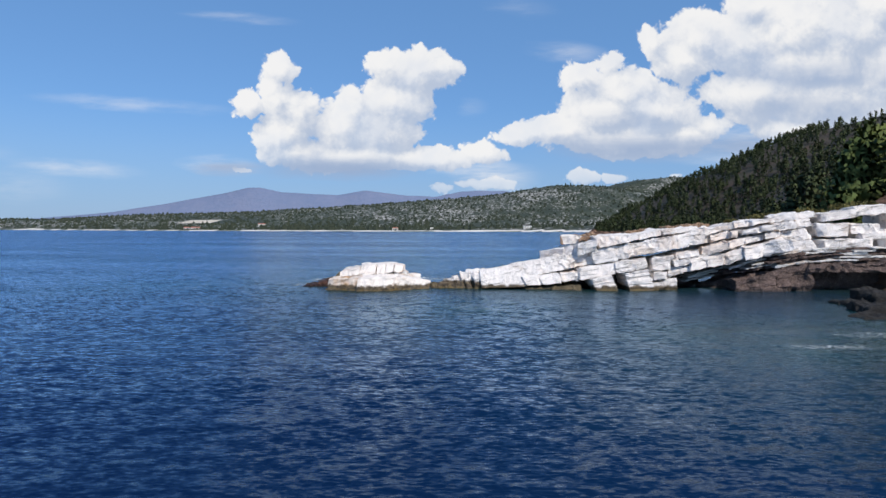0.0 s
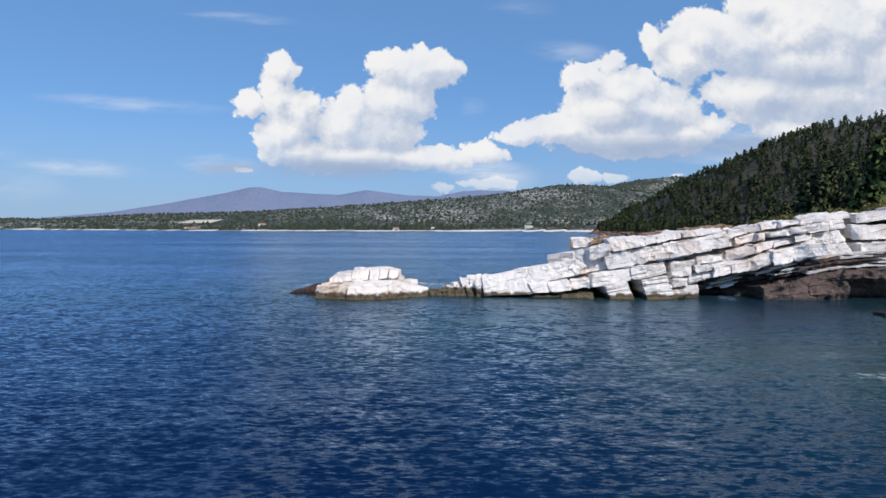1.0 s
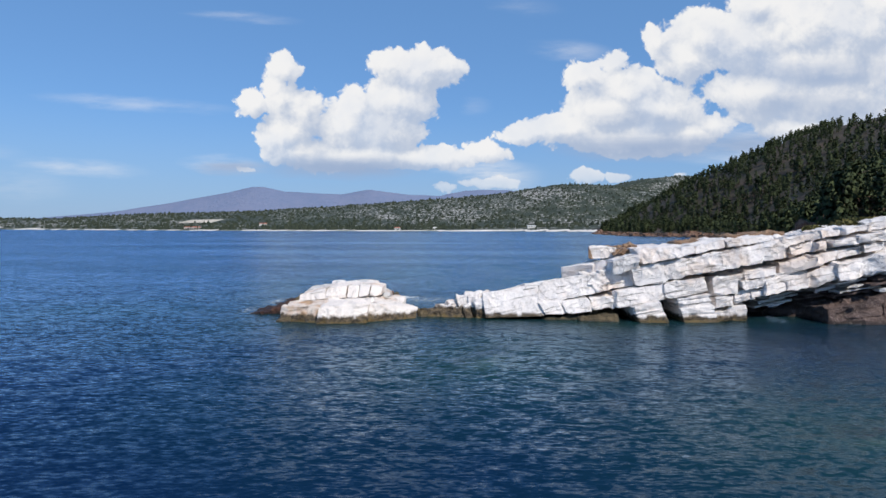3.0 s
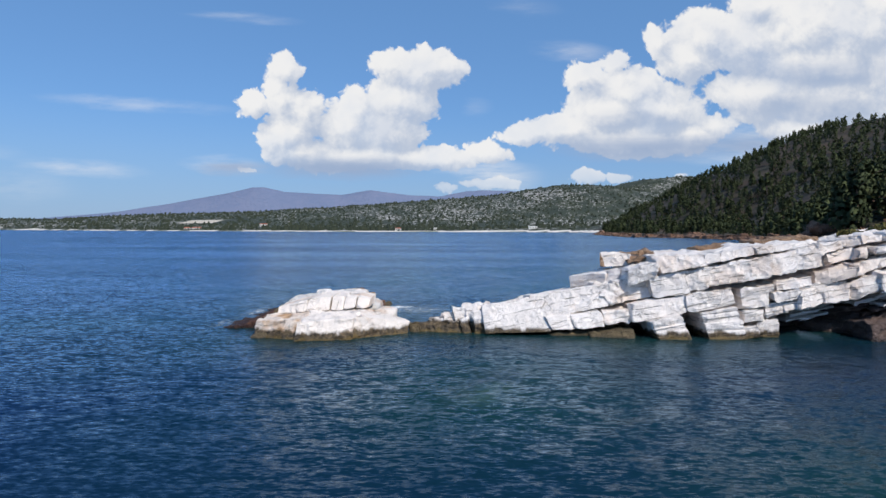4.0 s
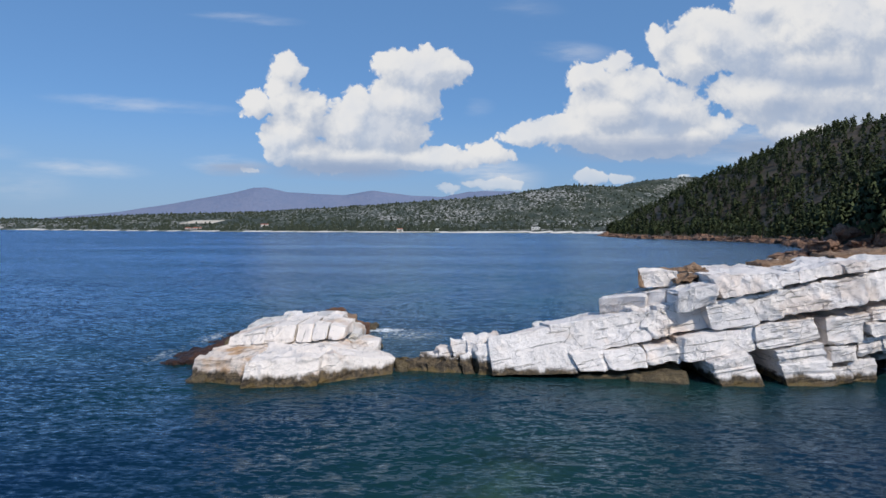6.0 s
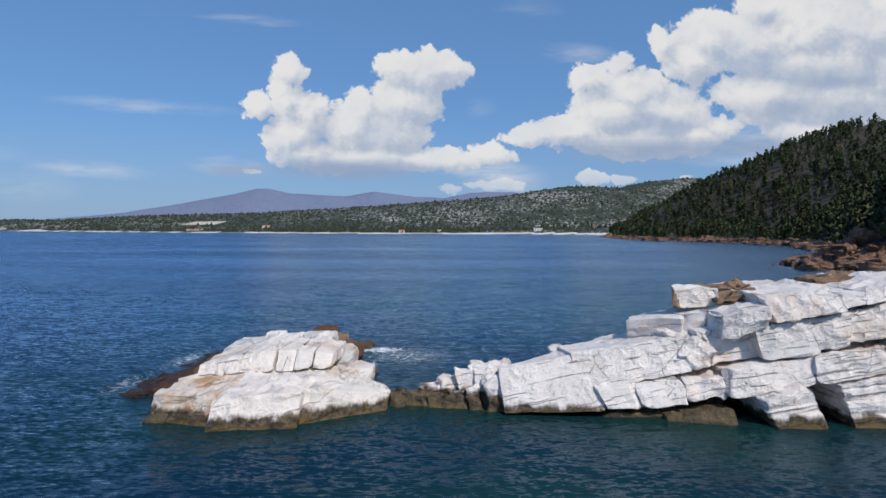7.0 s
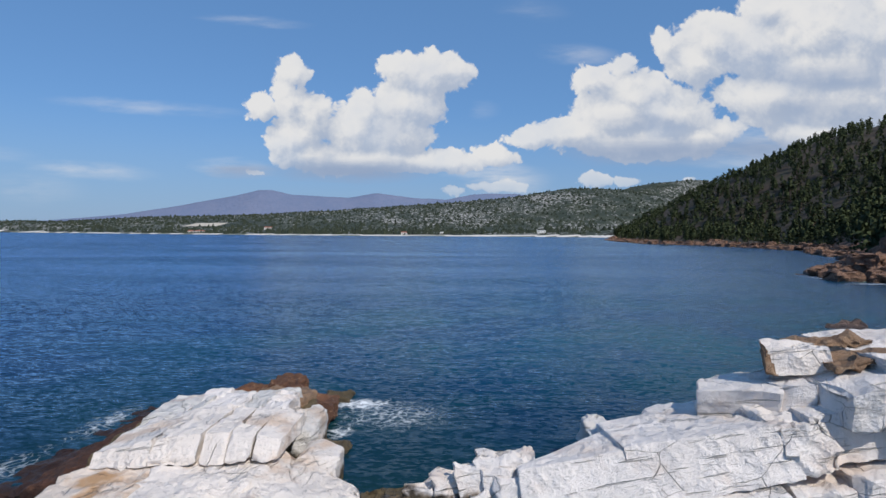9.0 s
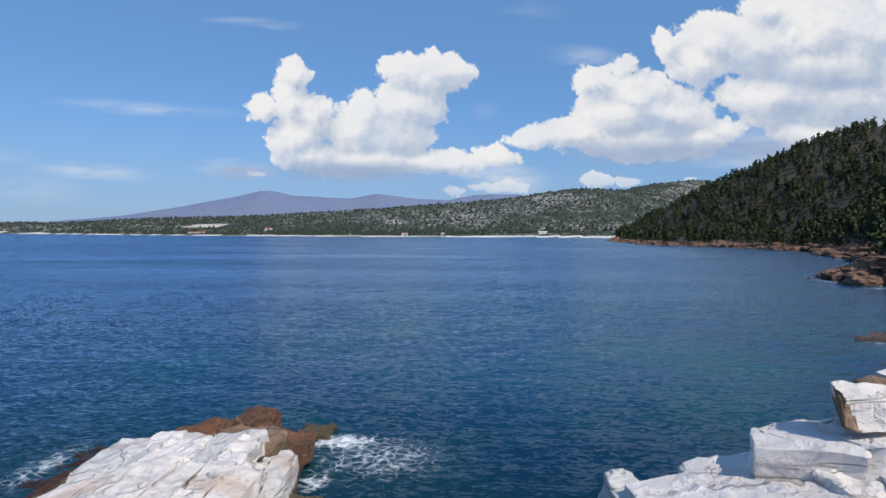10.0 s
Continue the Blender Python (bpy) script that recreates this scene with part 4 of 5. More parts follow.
def build_islet():
    top = thing("rock_islet", -5, 58, 0, "low white and ochre marble islet with a dark wet waterline", "rock")

    def blk(*a, name="block", label="", mat=M_MARBLE_WARM, **k):
        return part(name, rock_mesh(name, *a, mat, **k), top, label)

    # front tier
    blk(-8.75, -6.05, (54.3, 53.5), (57.6, 58.2), (-0.5, -0.5), (1.36, 1.54), name="front_tier", slope=0, cut=0.22, cuts=12, rough=1.3, lean=0.35, shear=0.06, r=0.06, chip=0.11, chip_size=0.9, cell=0.064, seed=301, mat=M_MARBLE_OCHRE)
    blk(-6.25, -3.2, (52.95, 53.6), (58.2, 58.6), (-0.5, -0.5), (1.56, 1.64), name="front_tier", slope=0, cut=0.22, cuts=12, rough=1.3, lean=0.45, shear=0.06, r=0.06, chip=0.11, chip_size=0.9, cell=0.064, seed=302)
    blk(-3.5, -0.35, (53.7, 55.7), (59.0, 57.2), (-0.5, -0.5), (1.74, 1.12), name="front_tier", slope=0, cut=0.22, cuts=12, rough=1.3, lean=0.5, shear=0.06, r=0.06, chip=0.11, chip_size=0.9, cell=0.064, seed=303)
    blk(-2.6, -1.25, 57.6, (60.2, 59.4), -0.5, (1.65, 1.5), name="front_tier", slope=0, cut=0.35, cuts=14, rough=1.3, lean=0.2, r=0.06, chip=0.06, chip_size=1.2, cell=0.064, seed=304)
    blk(-9.0, -8.0, 54.0, 55.3, -0.5, (0.6, 0.85), name="wet_ledge", slope=0, lean=0.3, r=0.08, chip=0.1, cell=0.064, seed=305, mat=M_OLIVE, rough=1.9, label="olive weedy ledge")
    # upper tier, split by upright joints
    js = [-8.3, -7.2, -6.5, -5.1, -4.3, -3.55, -2.75]
    zs = [0.85, 0.95, 1.02, 1.08, 1.12, 1.2, 1.25]
    hs = [0.45, 0.62, 0.78, 0.86, 0.84, 0.72, 0.55]
    for i, (a, b) in enumerate(zip(js, js[1:])):
        blk(a, b + 0.02, 57.2 + (0.25 if i == 0 else 0.1 * (i % 2)), 60.2 + 0.25 * (i % 3), (zs[i], zs[i + 1]), (hs[i], hs[i + 1]), name="upper_block", lean=0.6, shear=0.08, cut=0.14, cuts=8, r=0.04, chip=0.06, chip_size=0.9, cell=0.060, seed=310 + i)
        if i < 5:
            blk(a + 0.1 * (i % 2), b + 0.1, 60.0 + 0.25 * (i % 3), 62.6 + 0.15 * (i % 2), (zs[i] - 0.02, zs[i + 1] - 0.02), (hs[i] - 0.06 * (i % 2), hs[i + 1] - 0.05 * ((i + 1) % 2)), name="upper_block", lean=0.2, shear=-0.06, cut=0.2, cuts=9, r=0.05, chip=0.12, chip_size=0.6, cell=0.060, seed=350 + i, mat=M_MARBLE_GREY if i % 2 else M_MARBLE)
    blk(-8.6, -3.6, 60.5, 63.6, (0.7, 1.0), (0.7, 0.75), name="upper_block", slope=0, lean=0.5, r=0.10, chip=0.12, chip_size=0.6, cell=0.072, seed=320, mat=M_MARBLE_GREY)
    blk(-7.1, -6.2, 62.1, 63.2, 1.25, 0.52, name="upper_block", slope=0, lean=0.3, r=0.08, chip=0.08, chip_size=0.4, cell=0.051, seed=321, mat=M_MARBLE)
    blk(-8.8, -3.2, 57.9, 64.0, -0.6, 1.75, name="core", slope=0.02, lean=0.1, r=0.12, chip=0.12, cell=0.14, seed=322, mat=M_OLIVE, rough=1.9, label="dark wet core rock")
    blk(-3.9, -2.6, 60.3, 63.4, -0.5, (1.75, 1.5), name="upper_block", slope=0, lean=0.2, r=0.10, chip=0.12, chip_size=0.6, cell=0.068, seed=323, mat=M_MARBLE_GREY)
    # ochre and rust-brown north side
    blk(-5.6, -3.3, 62.4, 64.8, 0.5, (1.05, 0.95), name="ochre_cap", slope=0, lean=0.3, r=0.12, chip=0.16, chip_size=0.5, cell=0.064, seed=330, mat=M_OCHRE, rough=1.9, label="ochre crumbled rock")
    blk(-8.4, -5.0, 63.2, 67.2, -0.5, (1.1, 1.75), name="rust_rock", slope=0, lean=0.3, r=0.16, chip=0.22, chip_size=0.6, cell=0.072, seed=331, mat=M_RUST, rough=1.9, label="rust-brown rough rock")
    blk(-5.8, -4.2, 64.6, 67.0, -0.5, 1.95, name="rust_rock", slope=0, lean=0.3, r=0.20, chip=0.2, chip_size=0.5, cell=0.068, seed=332, mat=M_RUST, rough=1.9, label="rust-brown rough rock")
    blk(-4.2, -2.8, 62.9, 66.4, -0.5, (1.55, 1.2), name="rust_rock", slope=0, lean=0.3, r=0.16, chip=0.2, chip_size=0.6, cell=0.072, seed=333, mat=M_RUST, rough=1.9, label="wet brown rock")
    blk(-4.0, -2.6, 67.4, 69.0, -0.5, 0.78, name="rust_rock", slope=0, lean=0.2, r=0.12, chip=0.2, chip_size=0.5, cell=0.072, seed=334, mat=M_OLIVE, rough=1.9, label="dark wet rock")
    blk(-3.3, -1.6, 60.4, 62.2, -0.5, 0.78, name="rust_rock", slope=0, lean=0.2, r=0.12, chip=0.2, chip_size=0.5, cell=0.068, seed=335, mat=M_OLIVE, rough=1.9, label="olive weedy rock")
    # rust-brown western tail
    blk(-10.6, -8.1, (57.3, 57.4), (63.5, 64.5), -0.5, (0.72, 1.35), name="rust_tail", slope=0, lean=0.4, r=0.16, chip=0.2, chip_size=0.7, cell=0.072, seed=340, mat=M_BROWN, rough=1.9, label="rust-red weedy rock tail")
    blk(-11.7, -10.2, (57.4, 57.0), (61.0, 62.5), -0.5, (0.55, 0.75), name="rust_tail", slope=0, lean=0.3, r=0.12, chip=0.18, chip_size=0.6, cell=0.072, seed=341, mat=M_BROWN, rough=1.9, label="rust-red weedy rock tail")
    blk(-11.6, -9.0, 62.5, 66.5, -0.6, (0.62, 0.95), name="rust_tail", slope=0, lean=0.3, r=0.12, chip=0.2, chip_size=0.6, cell=0.1, seed=342, mat=M_BROWN, rough=1.9, label="rust-red weedy rock tail")


def build_causeway():
    top = thing("rock_causeway", 1.5, 56.8, 0, "low row of wet marble blocks joining islet and outcrop", "rock")

    def blk(*a, name="block", label="", mat=M_MARBLE_WET, **k):
        return part(name, rock_mesh(name, *a, mat, **k), top, label)

    blk(-0.35, 0.35, 56.2, 57.6, -0.5, 0.98, slope=0, lean=0.3, r=0.06, chip=0.1, chip_size=0.5, cell=0.051, seed=401, mat=M_OLIVE, rough=1.9, label="dark wet rock")
    for i, (a, b, f, k, h, sh) in enumerate(((0.2, 1.35, 56.35, 57.2, 1.02, -0.1), (0.95, 1.9, 56.5, 57.3, 1.3, -0.35), (1.2, 2.2, 56.15, 56.9, 0.95, -0.2), (1.75, 2.75, 56.4, 57.3, 1.55, -0.3),
                                               (2.05, 2.75, 56.1, 56.8, 1.15, -0.25), (2.4, 3.5, 56.2, 57.3, 1.9, -0.2), (2.75, 3.3, 55.9, 56.7, 1.3, -0.3), (3.1, 4.1, 56.0, 57.3, 1.95, -0.25), (3.4, 4.5, 55.7, 57.2, 1.85, -0.2), (2.9, 4.6, 56.3, 58.2, 2.05, -0.1), (1.5, 3.3, 56.8, 57.9, 1.45, -0.2))):
        blk(a, b, f, k, -0.5, h, slope=0.05, lean=0.3, shear=sh, r=0.04, chip=0.13, chip_size=0.45, cell=0.05, seed=402 + i, cut=0.35, cuts=14, rough=1.6)
    blk(-0.2, 2.4, 57.3, 58.2, -0.6, 0.9, slope=0, lean=0.2, r=0.08, chip=0.14, chip_size=0.5, cell=0.068, seed=415, mat=M_OLIVE, rough=1.9, label="dark wet rock")


def loose_rock(name, label, category, group="", end=None, **k):
    me = rock_mesh(name, **k)
    if end:
        me.materials.append(end)
        for f in me.polygons:
            f.material_index = int(f.center.x + 0.35 * f.center.z < k["x0"] + 0.5 * k["swing"] * (f.center.y - k["front"][0]) + 1.68)
    c = sum((v.co for v in me.vertices), Vector()) / len(me.vertices)
    low = min(v.co.z for v in me.vertices)
    me.transform(Matrix.Translation((-c.x, -c.y, -low)))
    ob = new(name, me)
    ob.location = (c.x, c.y, low)
    return tagged(ob, label, category, group)


build_outcrop()
build_islet()
build_causeway()
loose_rock("perched_boulder", "white marble boulder with a rusty broken end, perched on the outcrop", "boulder", end=M_OCHRE, x0=11.0, x1=12.85, front=(57.9, 57.6), back=(59.2, 59.0), bottom=(3.62, 3.78), height=(0.95, 0.75), swing=0.45, rough=0.6, mat=M_MARBLE_WARM,
           lean=0.25, shear=-0.1, r=0.06, chip=0.12, chip_size=0.7, cell=0.051, seed=501)
loose_rock("ochre_slab", "flat ochre weathered rock slab on the outcrop", "rock slab", "ochre slabs", x0=12.3, x1=14.6, front=58.5, back=59.7, bottom=(4.3, 4.42), height=(0.24, 0.3), mat=M_OCHRE, rough=1.9, lean=0.4, r=0.08, chip=0.13, chip_size=0.5, cell=0.051, seed=502)
loose_rock("ochre_slab", "lumpy ochre weathered rock slab on white blocks", "rock slab", "ochre slabs", x0=12.5, x1=14.2, front=57.0, back=58.2, bottom=(3.92, 4.3), height=(0.3, 0.26), mat=M_OCHRE, rough=1.9, lean=0.4, r=0.09, chip=0.13, chip_size=0.5, cell=0.051, seed=503)
loose_rock("ochre_slab", "ochre crumbled rock along the outcrop crest", "rock slab", "ochre slabs", x0=17.0, x1=19.2, front=58.3, back=60.2, bottom=(4.55, 4.8), height=0.34, mat=M_OCHRE, rough=1.9, lean=0.3, r=0.06, chip=0.14, chip_size=0.5, cell=0.068, seed=504)
loose_rock("ochre_slab", "ochre crumbled rock along the outcrop crest", "rock slab", "ochre slabs", x0=20.6, x1=24.5, front=58.6, back=60.6, bottom=(4.9, 5.2), height=0.42, mat=M_OCHRE, rough=1.9, lean=0.3, r=0.06, chip=0.16, chip_size=0.5, cell=0.076, seed=505)
loose_rock("boulder", "rounded grey-white boulder on the crumbled crest", "boulder", x0=6.3, x1=7.35, front=59.9, back=61.0, bottom=(0.72, 0.78), height=(0.92, 0.8), mat=M_MARBLE_GREY, slope=0, lean=0.2, r=0.2, chip=0.12, chip_size=0.5, cell=0.05, seed=511, cuts=6)
loose_rock("boulder", "olive-brown wet boulder half under water", "boulder", x0=9.8, x1=12.3, front=(54.5, 54.0), back=55.9, bottom=(-0.5, -0.5), height=(0.74, 0.98), mat=M_OLIVE, rough=1.9, slope=0, lean=0.9, r=0.08, chip=0.1, chip_size=0.8, cell=0.051, seed=506)
for i, (a, b, f, d, h) in enumerate(((24.6, 27.4, 38.4, 2.6, 1.05), (26.6, 30.2, 40.6, 3.4, 1.35), (29.4, 33.6, 43.6, 4.2, 1.75), (27.6, 29.6, 44.6, 2.4, 1.1))):
    loose_rock("sea_rock", "dark wet rock low in the water", "rock", "dark sea rocks", x0=a, x1=b, front=f, back=f + d, bottom=-0.8, height=h, mat=M_WET, rough=1.9, slope=0, lean=0.6, r=0.3, chip=0.25, chip_size=0.8, cell=0.1, seed=520 + i, cut=0.5)
loose_rock("sea_rock", "low brown reef just breaking the water", "rock", x0=18.5, x1=25.0, front=(30.6, 31.5), back=(32.4, 34.5), bottom=-0.8, height=(0.75, 0.9), mat=M_WET, rough=1.9, slope=0, lean=0.5, r=0.12, chip=0.2, chip_size=0.7, cell=0.12, seed=508)
loose_rock("sea_rock", "small brown rock awash with foam", "rock", x0=32.4, x1=35.8, front=(89.6, 89.0), back=(91.0, 92.0), bottom=-0.8, height=(1.05, 1.5), mat=M_SHELF, rough=1.9, slope=0, lean=0.7, r=0.4, chip=0.4, chip_size=0.9, cell=0.12, seed=509, cut=0.5)


# ---------- shore rocks ----------
def shore_rocks():
    shapes = []
    for i in range(5):
        shapes.append([rock_mesh("shore_rock", -1.5, 1.5, -1.2, 1.2, -0.4, 1.9, M_SHORE, slope=0, lean=0.15, r=0.3, chip=0.42, chip_size=0.9, grain=0.08, cell=cell, seed=600 + i, cut=0.6, rough=2.0) for cell in (0.24, 0.36)])
    rng = random.Random(5)
    line = [p for p in COAST if 120 < p[1] < 900][::-1]
    spots = []
    for (ax, ay), (bx, by) in zip(line, line[1:]):
        n = max(2, int(math.hypot(bx - ax, by - ay) / (1.3 if ay < 360 else 2.6)))
        for i in range(n):
            u = (i + rng.random()) / n
            spots.append((ax + (bx - ax) * u + rng.uniform(-2.5, 6.5), ay + (by - ay) * u + rng.uniform(-3, 3)))
    for i in range(150):
        x, y = rng.uniform(68, 100), rng.uniform(122, 172)
        if coast_dist(np.array([[x]]), np.array([[y]]))[0, 0] > -0.5:
            spots.append((x, y))
    spots.sort(key=lambda s: s[1])
    zs = land(np.array([[s[0] for s in spots]]), np.array([[s[1] for s in spots]]))[0]
    rest = bmesh.new()
    for n, ((x, y), z) in enumerate(zip(spots, zs)):
        k = rng.uniform(0.5, 1.35) * (1.7 if rng.random() < 0.14 else 1.0)
        m = Matrix.LocRotScale((x, y, max(float(z), -0.6) - 0.1), Euler((0, 0, rng.uniform(0, 6.28))), (k * rng.uniform(0.9, 1.5), k, k * rng.uniform(0.55, 1.0)))
        me = shapes[rng.randrange(5)][n >= 280]
        if n < 280:
            ob = new("shore_rock", me)
            ob.matrix_world = m
            tagged(ob, "pink-brown weathered rock on the wooded shore", "rock", "shore rocks")
        else:
            had = len(rest.verts)
            rest.from_mesh(me)
            rest.verts.ensure_lookup_table()
            for v in rest.verts[had:]:
                v.co = m @ v.co
    me = bpy.data.meshes.new("shore_rubble")
    rest.to_mesh(me)
    rest.free()
    me.materials.append(M_SHORE)
    tagged(new("shore_rubble", me), "pink-brown rocks strewn along the distant wooded shore", "rocks", kind="stuff")


# ---------- trees ----------
def joined(name, verts, faces, mat, normals=None):
    me = bpy.data.meshes.new(name)
    me.from_pydata(verts.reshape(-1, 3).tolist(), [], faces.tolist())
    me.materials.append(mat)
    if normals is not None:
        me.shade_smooth()
        me.attributes.new("custom_normal", "FLOAT_VECTOR", "POINT").data.foreach_set("vector", normals.astype(np.float32).ravel())
    return me


def outward(V, height, width):
    """Turns each spray so that its face looks out of the crown."""
    face = np.cross(V[:, 1] - V[:, 0], V[:, 2] - V[:, 0])
    away = V.mean(1) / np.array([width, width, height]) - np.array([0, 0, 0.25])
    flip = (face * away).sum(1) < 0
    V[flip] = V[flip][:, ::-1]
    return V


def crown_normals(V, height, width):
    """Needles of a crown shade as the rounded mass that they make up."""
    N = V.reshape(-1, 3) / np.array([width, width, height])
    N[:, 2] = N[:, 2] * 0.9 - 0.25
    N += 0.35 * np.sin(V.reshape(-1, 3) * 2.6)
    return N / np.maximum(np.linalg.norm(N, axis=1, keepdims=True), 1e-6)


def tuft_cloud(rng, centres, size, tall=0.55):
    """Small bent leaf sprays, one quad each, facing all ways."""
    n = len(centres)
    a = rng.normal(size=(n, 3))
    a /= np.linalg.norm(a, axis=1, keepdims=True)
    b = np.cross(a, rng.normal(size=(n, 3)))
    b /= np.linalg.norm(b, axis=1, keepdims=True)
    s = (size * rng.uniform(0.6, 1.4, n))[:, None]
    V = np.stack([centres - a * s * tall, centres + b * s * 0.5, centres + a * s, centres - b * s * 0.5 + np.array([0, 0, 0.15]) * s], 1)
    return V, np.arange(4 * n).reshape(-1, 4)


def pine_crown(rng, height, width, limbs, per, size):
    """Tufts along whorled limbs: broad below, an uneven top."""
    pts = []
    for i in range(limbs):
        h = height * (0.16 + 0.84 * (i + rng.uniform(0, 0.8)) / limbs)
        reach = width * (1.02 - (h / height) ** 1.15) * rng.uniform(0.55, 1.15) + 0.12 * width
        ang = rng.uniform(0, 6.283)
        t = rng.uniform(0.15, 1, per) ** 0.7
        c = np.stack([np.cos(ang) * reach * t, np.sin(ang) * reach * t, h + reach * 0.22 * t], 1)
        pts.append(c + rng.normal(size=(per, 3)) * np.array([0.32, 0.32, 0.22]) * width * 0.5)
    return np.concatenate(pts), size


def trunk_mesh(height, radius, rng):
    bm = bmesh.new()
    rings = []
    bend = rng.uniform(-0.05, 0.05, 2) * height
    for k in range(5):
        u = k / 4
        ring = [bm.verts.new((bend[0] * u * u + radius * (1 - 0.8 * u) * math.cos(a), bend[1] * u * u + radius * (1 - 0.8 * u) * math.sin(a), height * 0.95 * u - 0.5 * (k == 0))) for a in np.arange(6) * math.pi / 3]
        rings.append(ring)
    for lo, hi in zip(rings, rings[1:]):
        for i in range(6):
            bm.faces.new((lo[i], lo[(i + 1) % 6], hi[(i + 1) % 6], hi[i]))
    bm.faces.new(rings[-1])
    for k in range(4):
        a = rng.uniform(0, 6.28)
        z = height * (0.35 + 0.14 * k)
        p, q = Vector((0, 0, z)), Vector((math.cos(a), math.sin(a), 0.35)) * height * 0.22 + Vector((0, 0, z))
        side = Vector((-math.sin(a), math.cos(a), 0)) * radius * 0.3
        up = Vector((0, 0, radius * 0.3))
        lo = [bm.verts.new(p + s) for s in (side, up, -side, -up)]
        hi = [bm.verts.new(q + s * 0.3) for s in (side, up, -side, -up)]
        for i in range(4):
            bm.faces.new((lo[i], lo[(i + 1) % 4], hi[(i + 1) % 4], hi[i]))
    me = bpy.data.meshes.new("trunk")
    bm.to_mesh(me)
    bm.free()
    me.materials.append(M_BARK)
    return me


def pine(seed, height, width, limbs=26, per=18, size=0.5, leaf=None):
    rng = np.random.default_rng(seed)
    tree = new("pine_tree")
    part("trunk", trunk_mesh(height, 0.035 * height, rng), tree)
    pts, s = pine_crown(rng, height, width, limbs, per, size)
    V, F = tuft_cloud(rng, pts, s)
    V = outward(V, height, width)
    part("crown", joined("crown", V, F, leaf or M_PINE, crown_normals(V, height, width)), tree)
    return tagged(tree, "dark green coastal pine on the wooded slope", "tree", "hill pines")


def hill_spots(rng, n, y0, y1, d0, d1, x0=60, x1=420, gap=0.6):
    X, Y = rng.uniform(x0, x1, (1, n * 6)), rng.uniform(y0, y1, (1, n * 6))
    d = coast_dist(X, Y)
    ok = (d > d0) & (d < d1)
    bare = noise2(X, Y, 26, 2, 77) > gap
    ok &= ~bare & ((Y > 165) | (X > 77)) & (X > 0.246 * Y)
    X, Y = X[ok][:n], Y[ok][:n]
    return X, Y, land(X[None], Y[None])[0]


def build_trees():
    rng = np.random.default_rng(11)
    kinds = [pine(700 + i, h, w) for i, (h, w) in enumerate(((9.5, 2.7), (8.0, 2.9), (10.5, 2.6), (7.0, 2.6), (8.8, 3.2)))]
    X, Y, Z = hill_spots(rng, 290, 120, 560, 6, 120)
    for i, (x, y, z) in enumerate(zip(X, Y, Z)):
        k = rng.uniform(0.7, 1.2)
        m = Matrix.Translation((x, y, z - 0.3)) @ Matrix.Rotation(rng.uniform(0, 6.28), 4, "Z")
        if i < len(kinds):
            kinds[i].matrix_basis = m
        else:
            copy_thing(kinds[i % 5], m).scale = (k, k, k * rng.uniform(0.9, 1.2))
    # the rest of the wood
    Vs, Ns = [], []
    X, Y, Z = hill_spots(rng, 3300, 120, 900, 3.5, 210)
    X2, Y2, Z2 = hill_spots(rng, 640, 128, 330, 6, 130, 84, 260)
    X3, Y3, Z3 = hill_spots(rng, 170, 126, 188, 4.5, 60, 76, 128, 9.0)
    X, Y, Z = np.concatenate([X, X2, X3]), np.concatenate([Y, Y2, Y3]), np.concatenate([Z, Z2, Z3])
    crowns = []
    for i in range(6):
        r2 = np.random.default_rng(800 + i)
        pts, s = pine_crown(r2, 9.0, 2.6, 18, 8, 0.68)
        crowns.append(outward(tuft_cloud(r2, pts, s)[0], 9.0, 2.6))
    for x, y, z in zip(X, Y, Z):
        k, a = rng.uniform(0.5, 1.1), rng.uniform(0, 6.28)
        R = np.array([[math.cos(a), -math.sin(a), 0], [math.sin(a), math.cos(a), 0], [0, 0, rng.uniform(0.85, 1.2)]]) * k
        c = crowns[rng.integers(6)]
        N = crown_normals(c, 9.0, 2.6) @ R.T
        Ns.append(N / np.linalg.norm(N, axis=1, keepdims=True))
        Vs.append(c.reshape(-1, 3) @ R.T + np.array([x, y, z - 0.3]))
    V, N = np.concatenate(Vs), np.concatenate(Ns)
    tagged(new("pine_wood", joined("pine_wood", V, np.arange(len(V)).reshape(-1, 4), M_PINE, N)), "dense dark green pine wood covering the hill", "wood", kind="stuff")


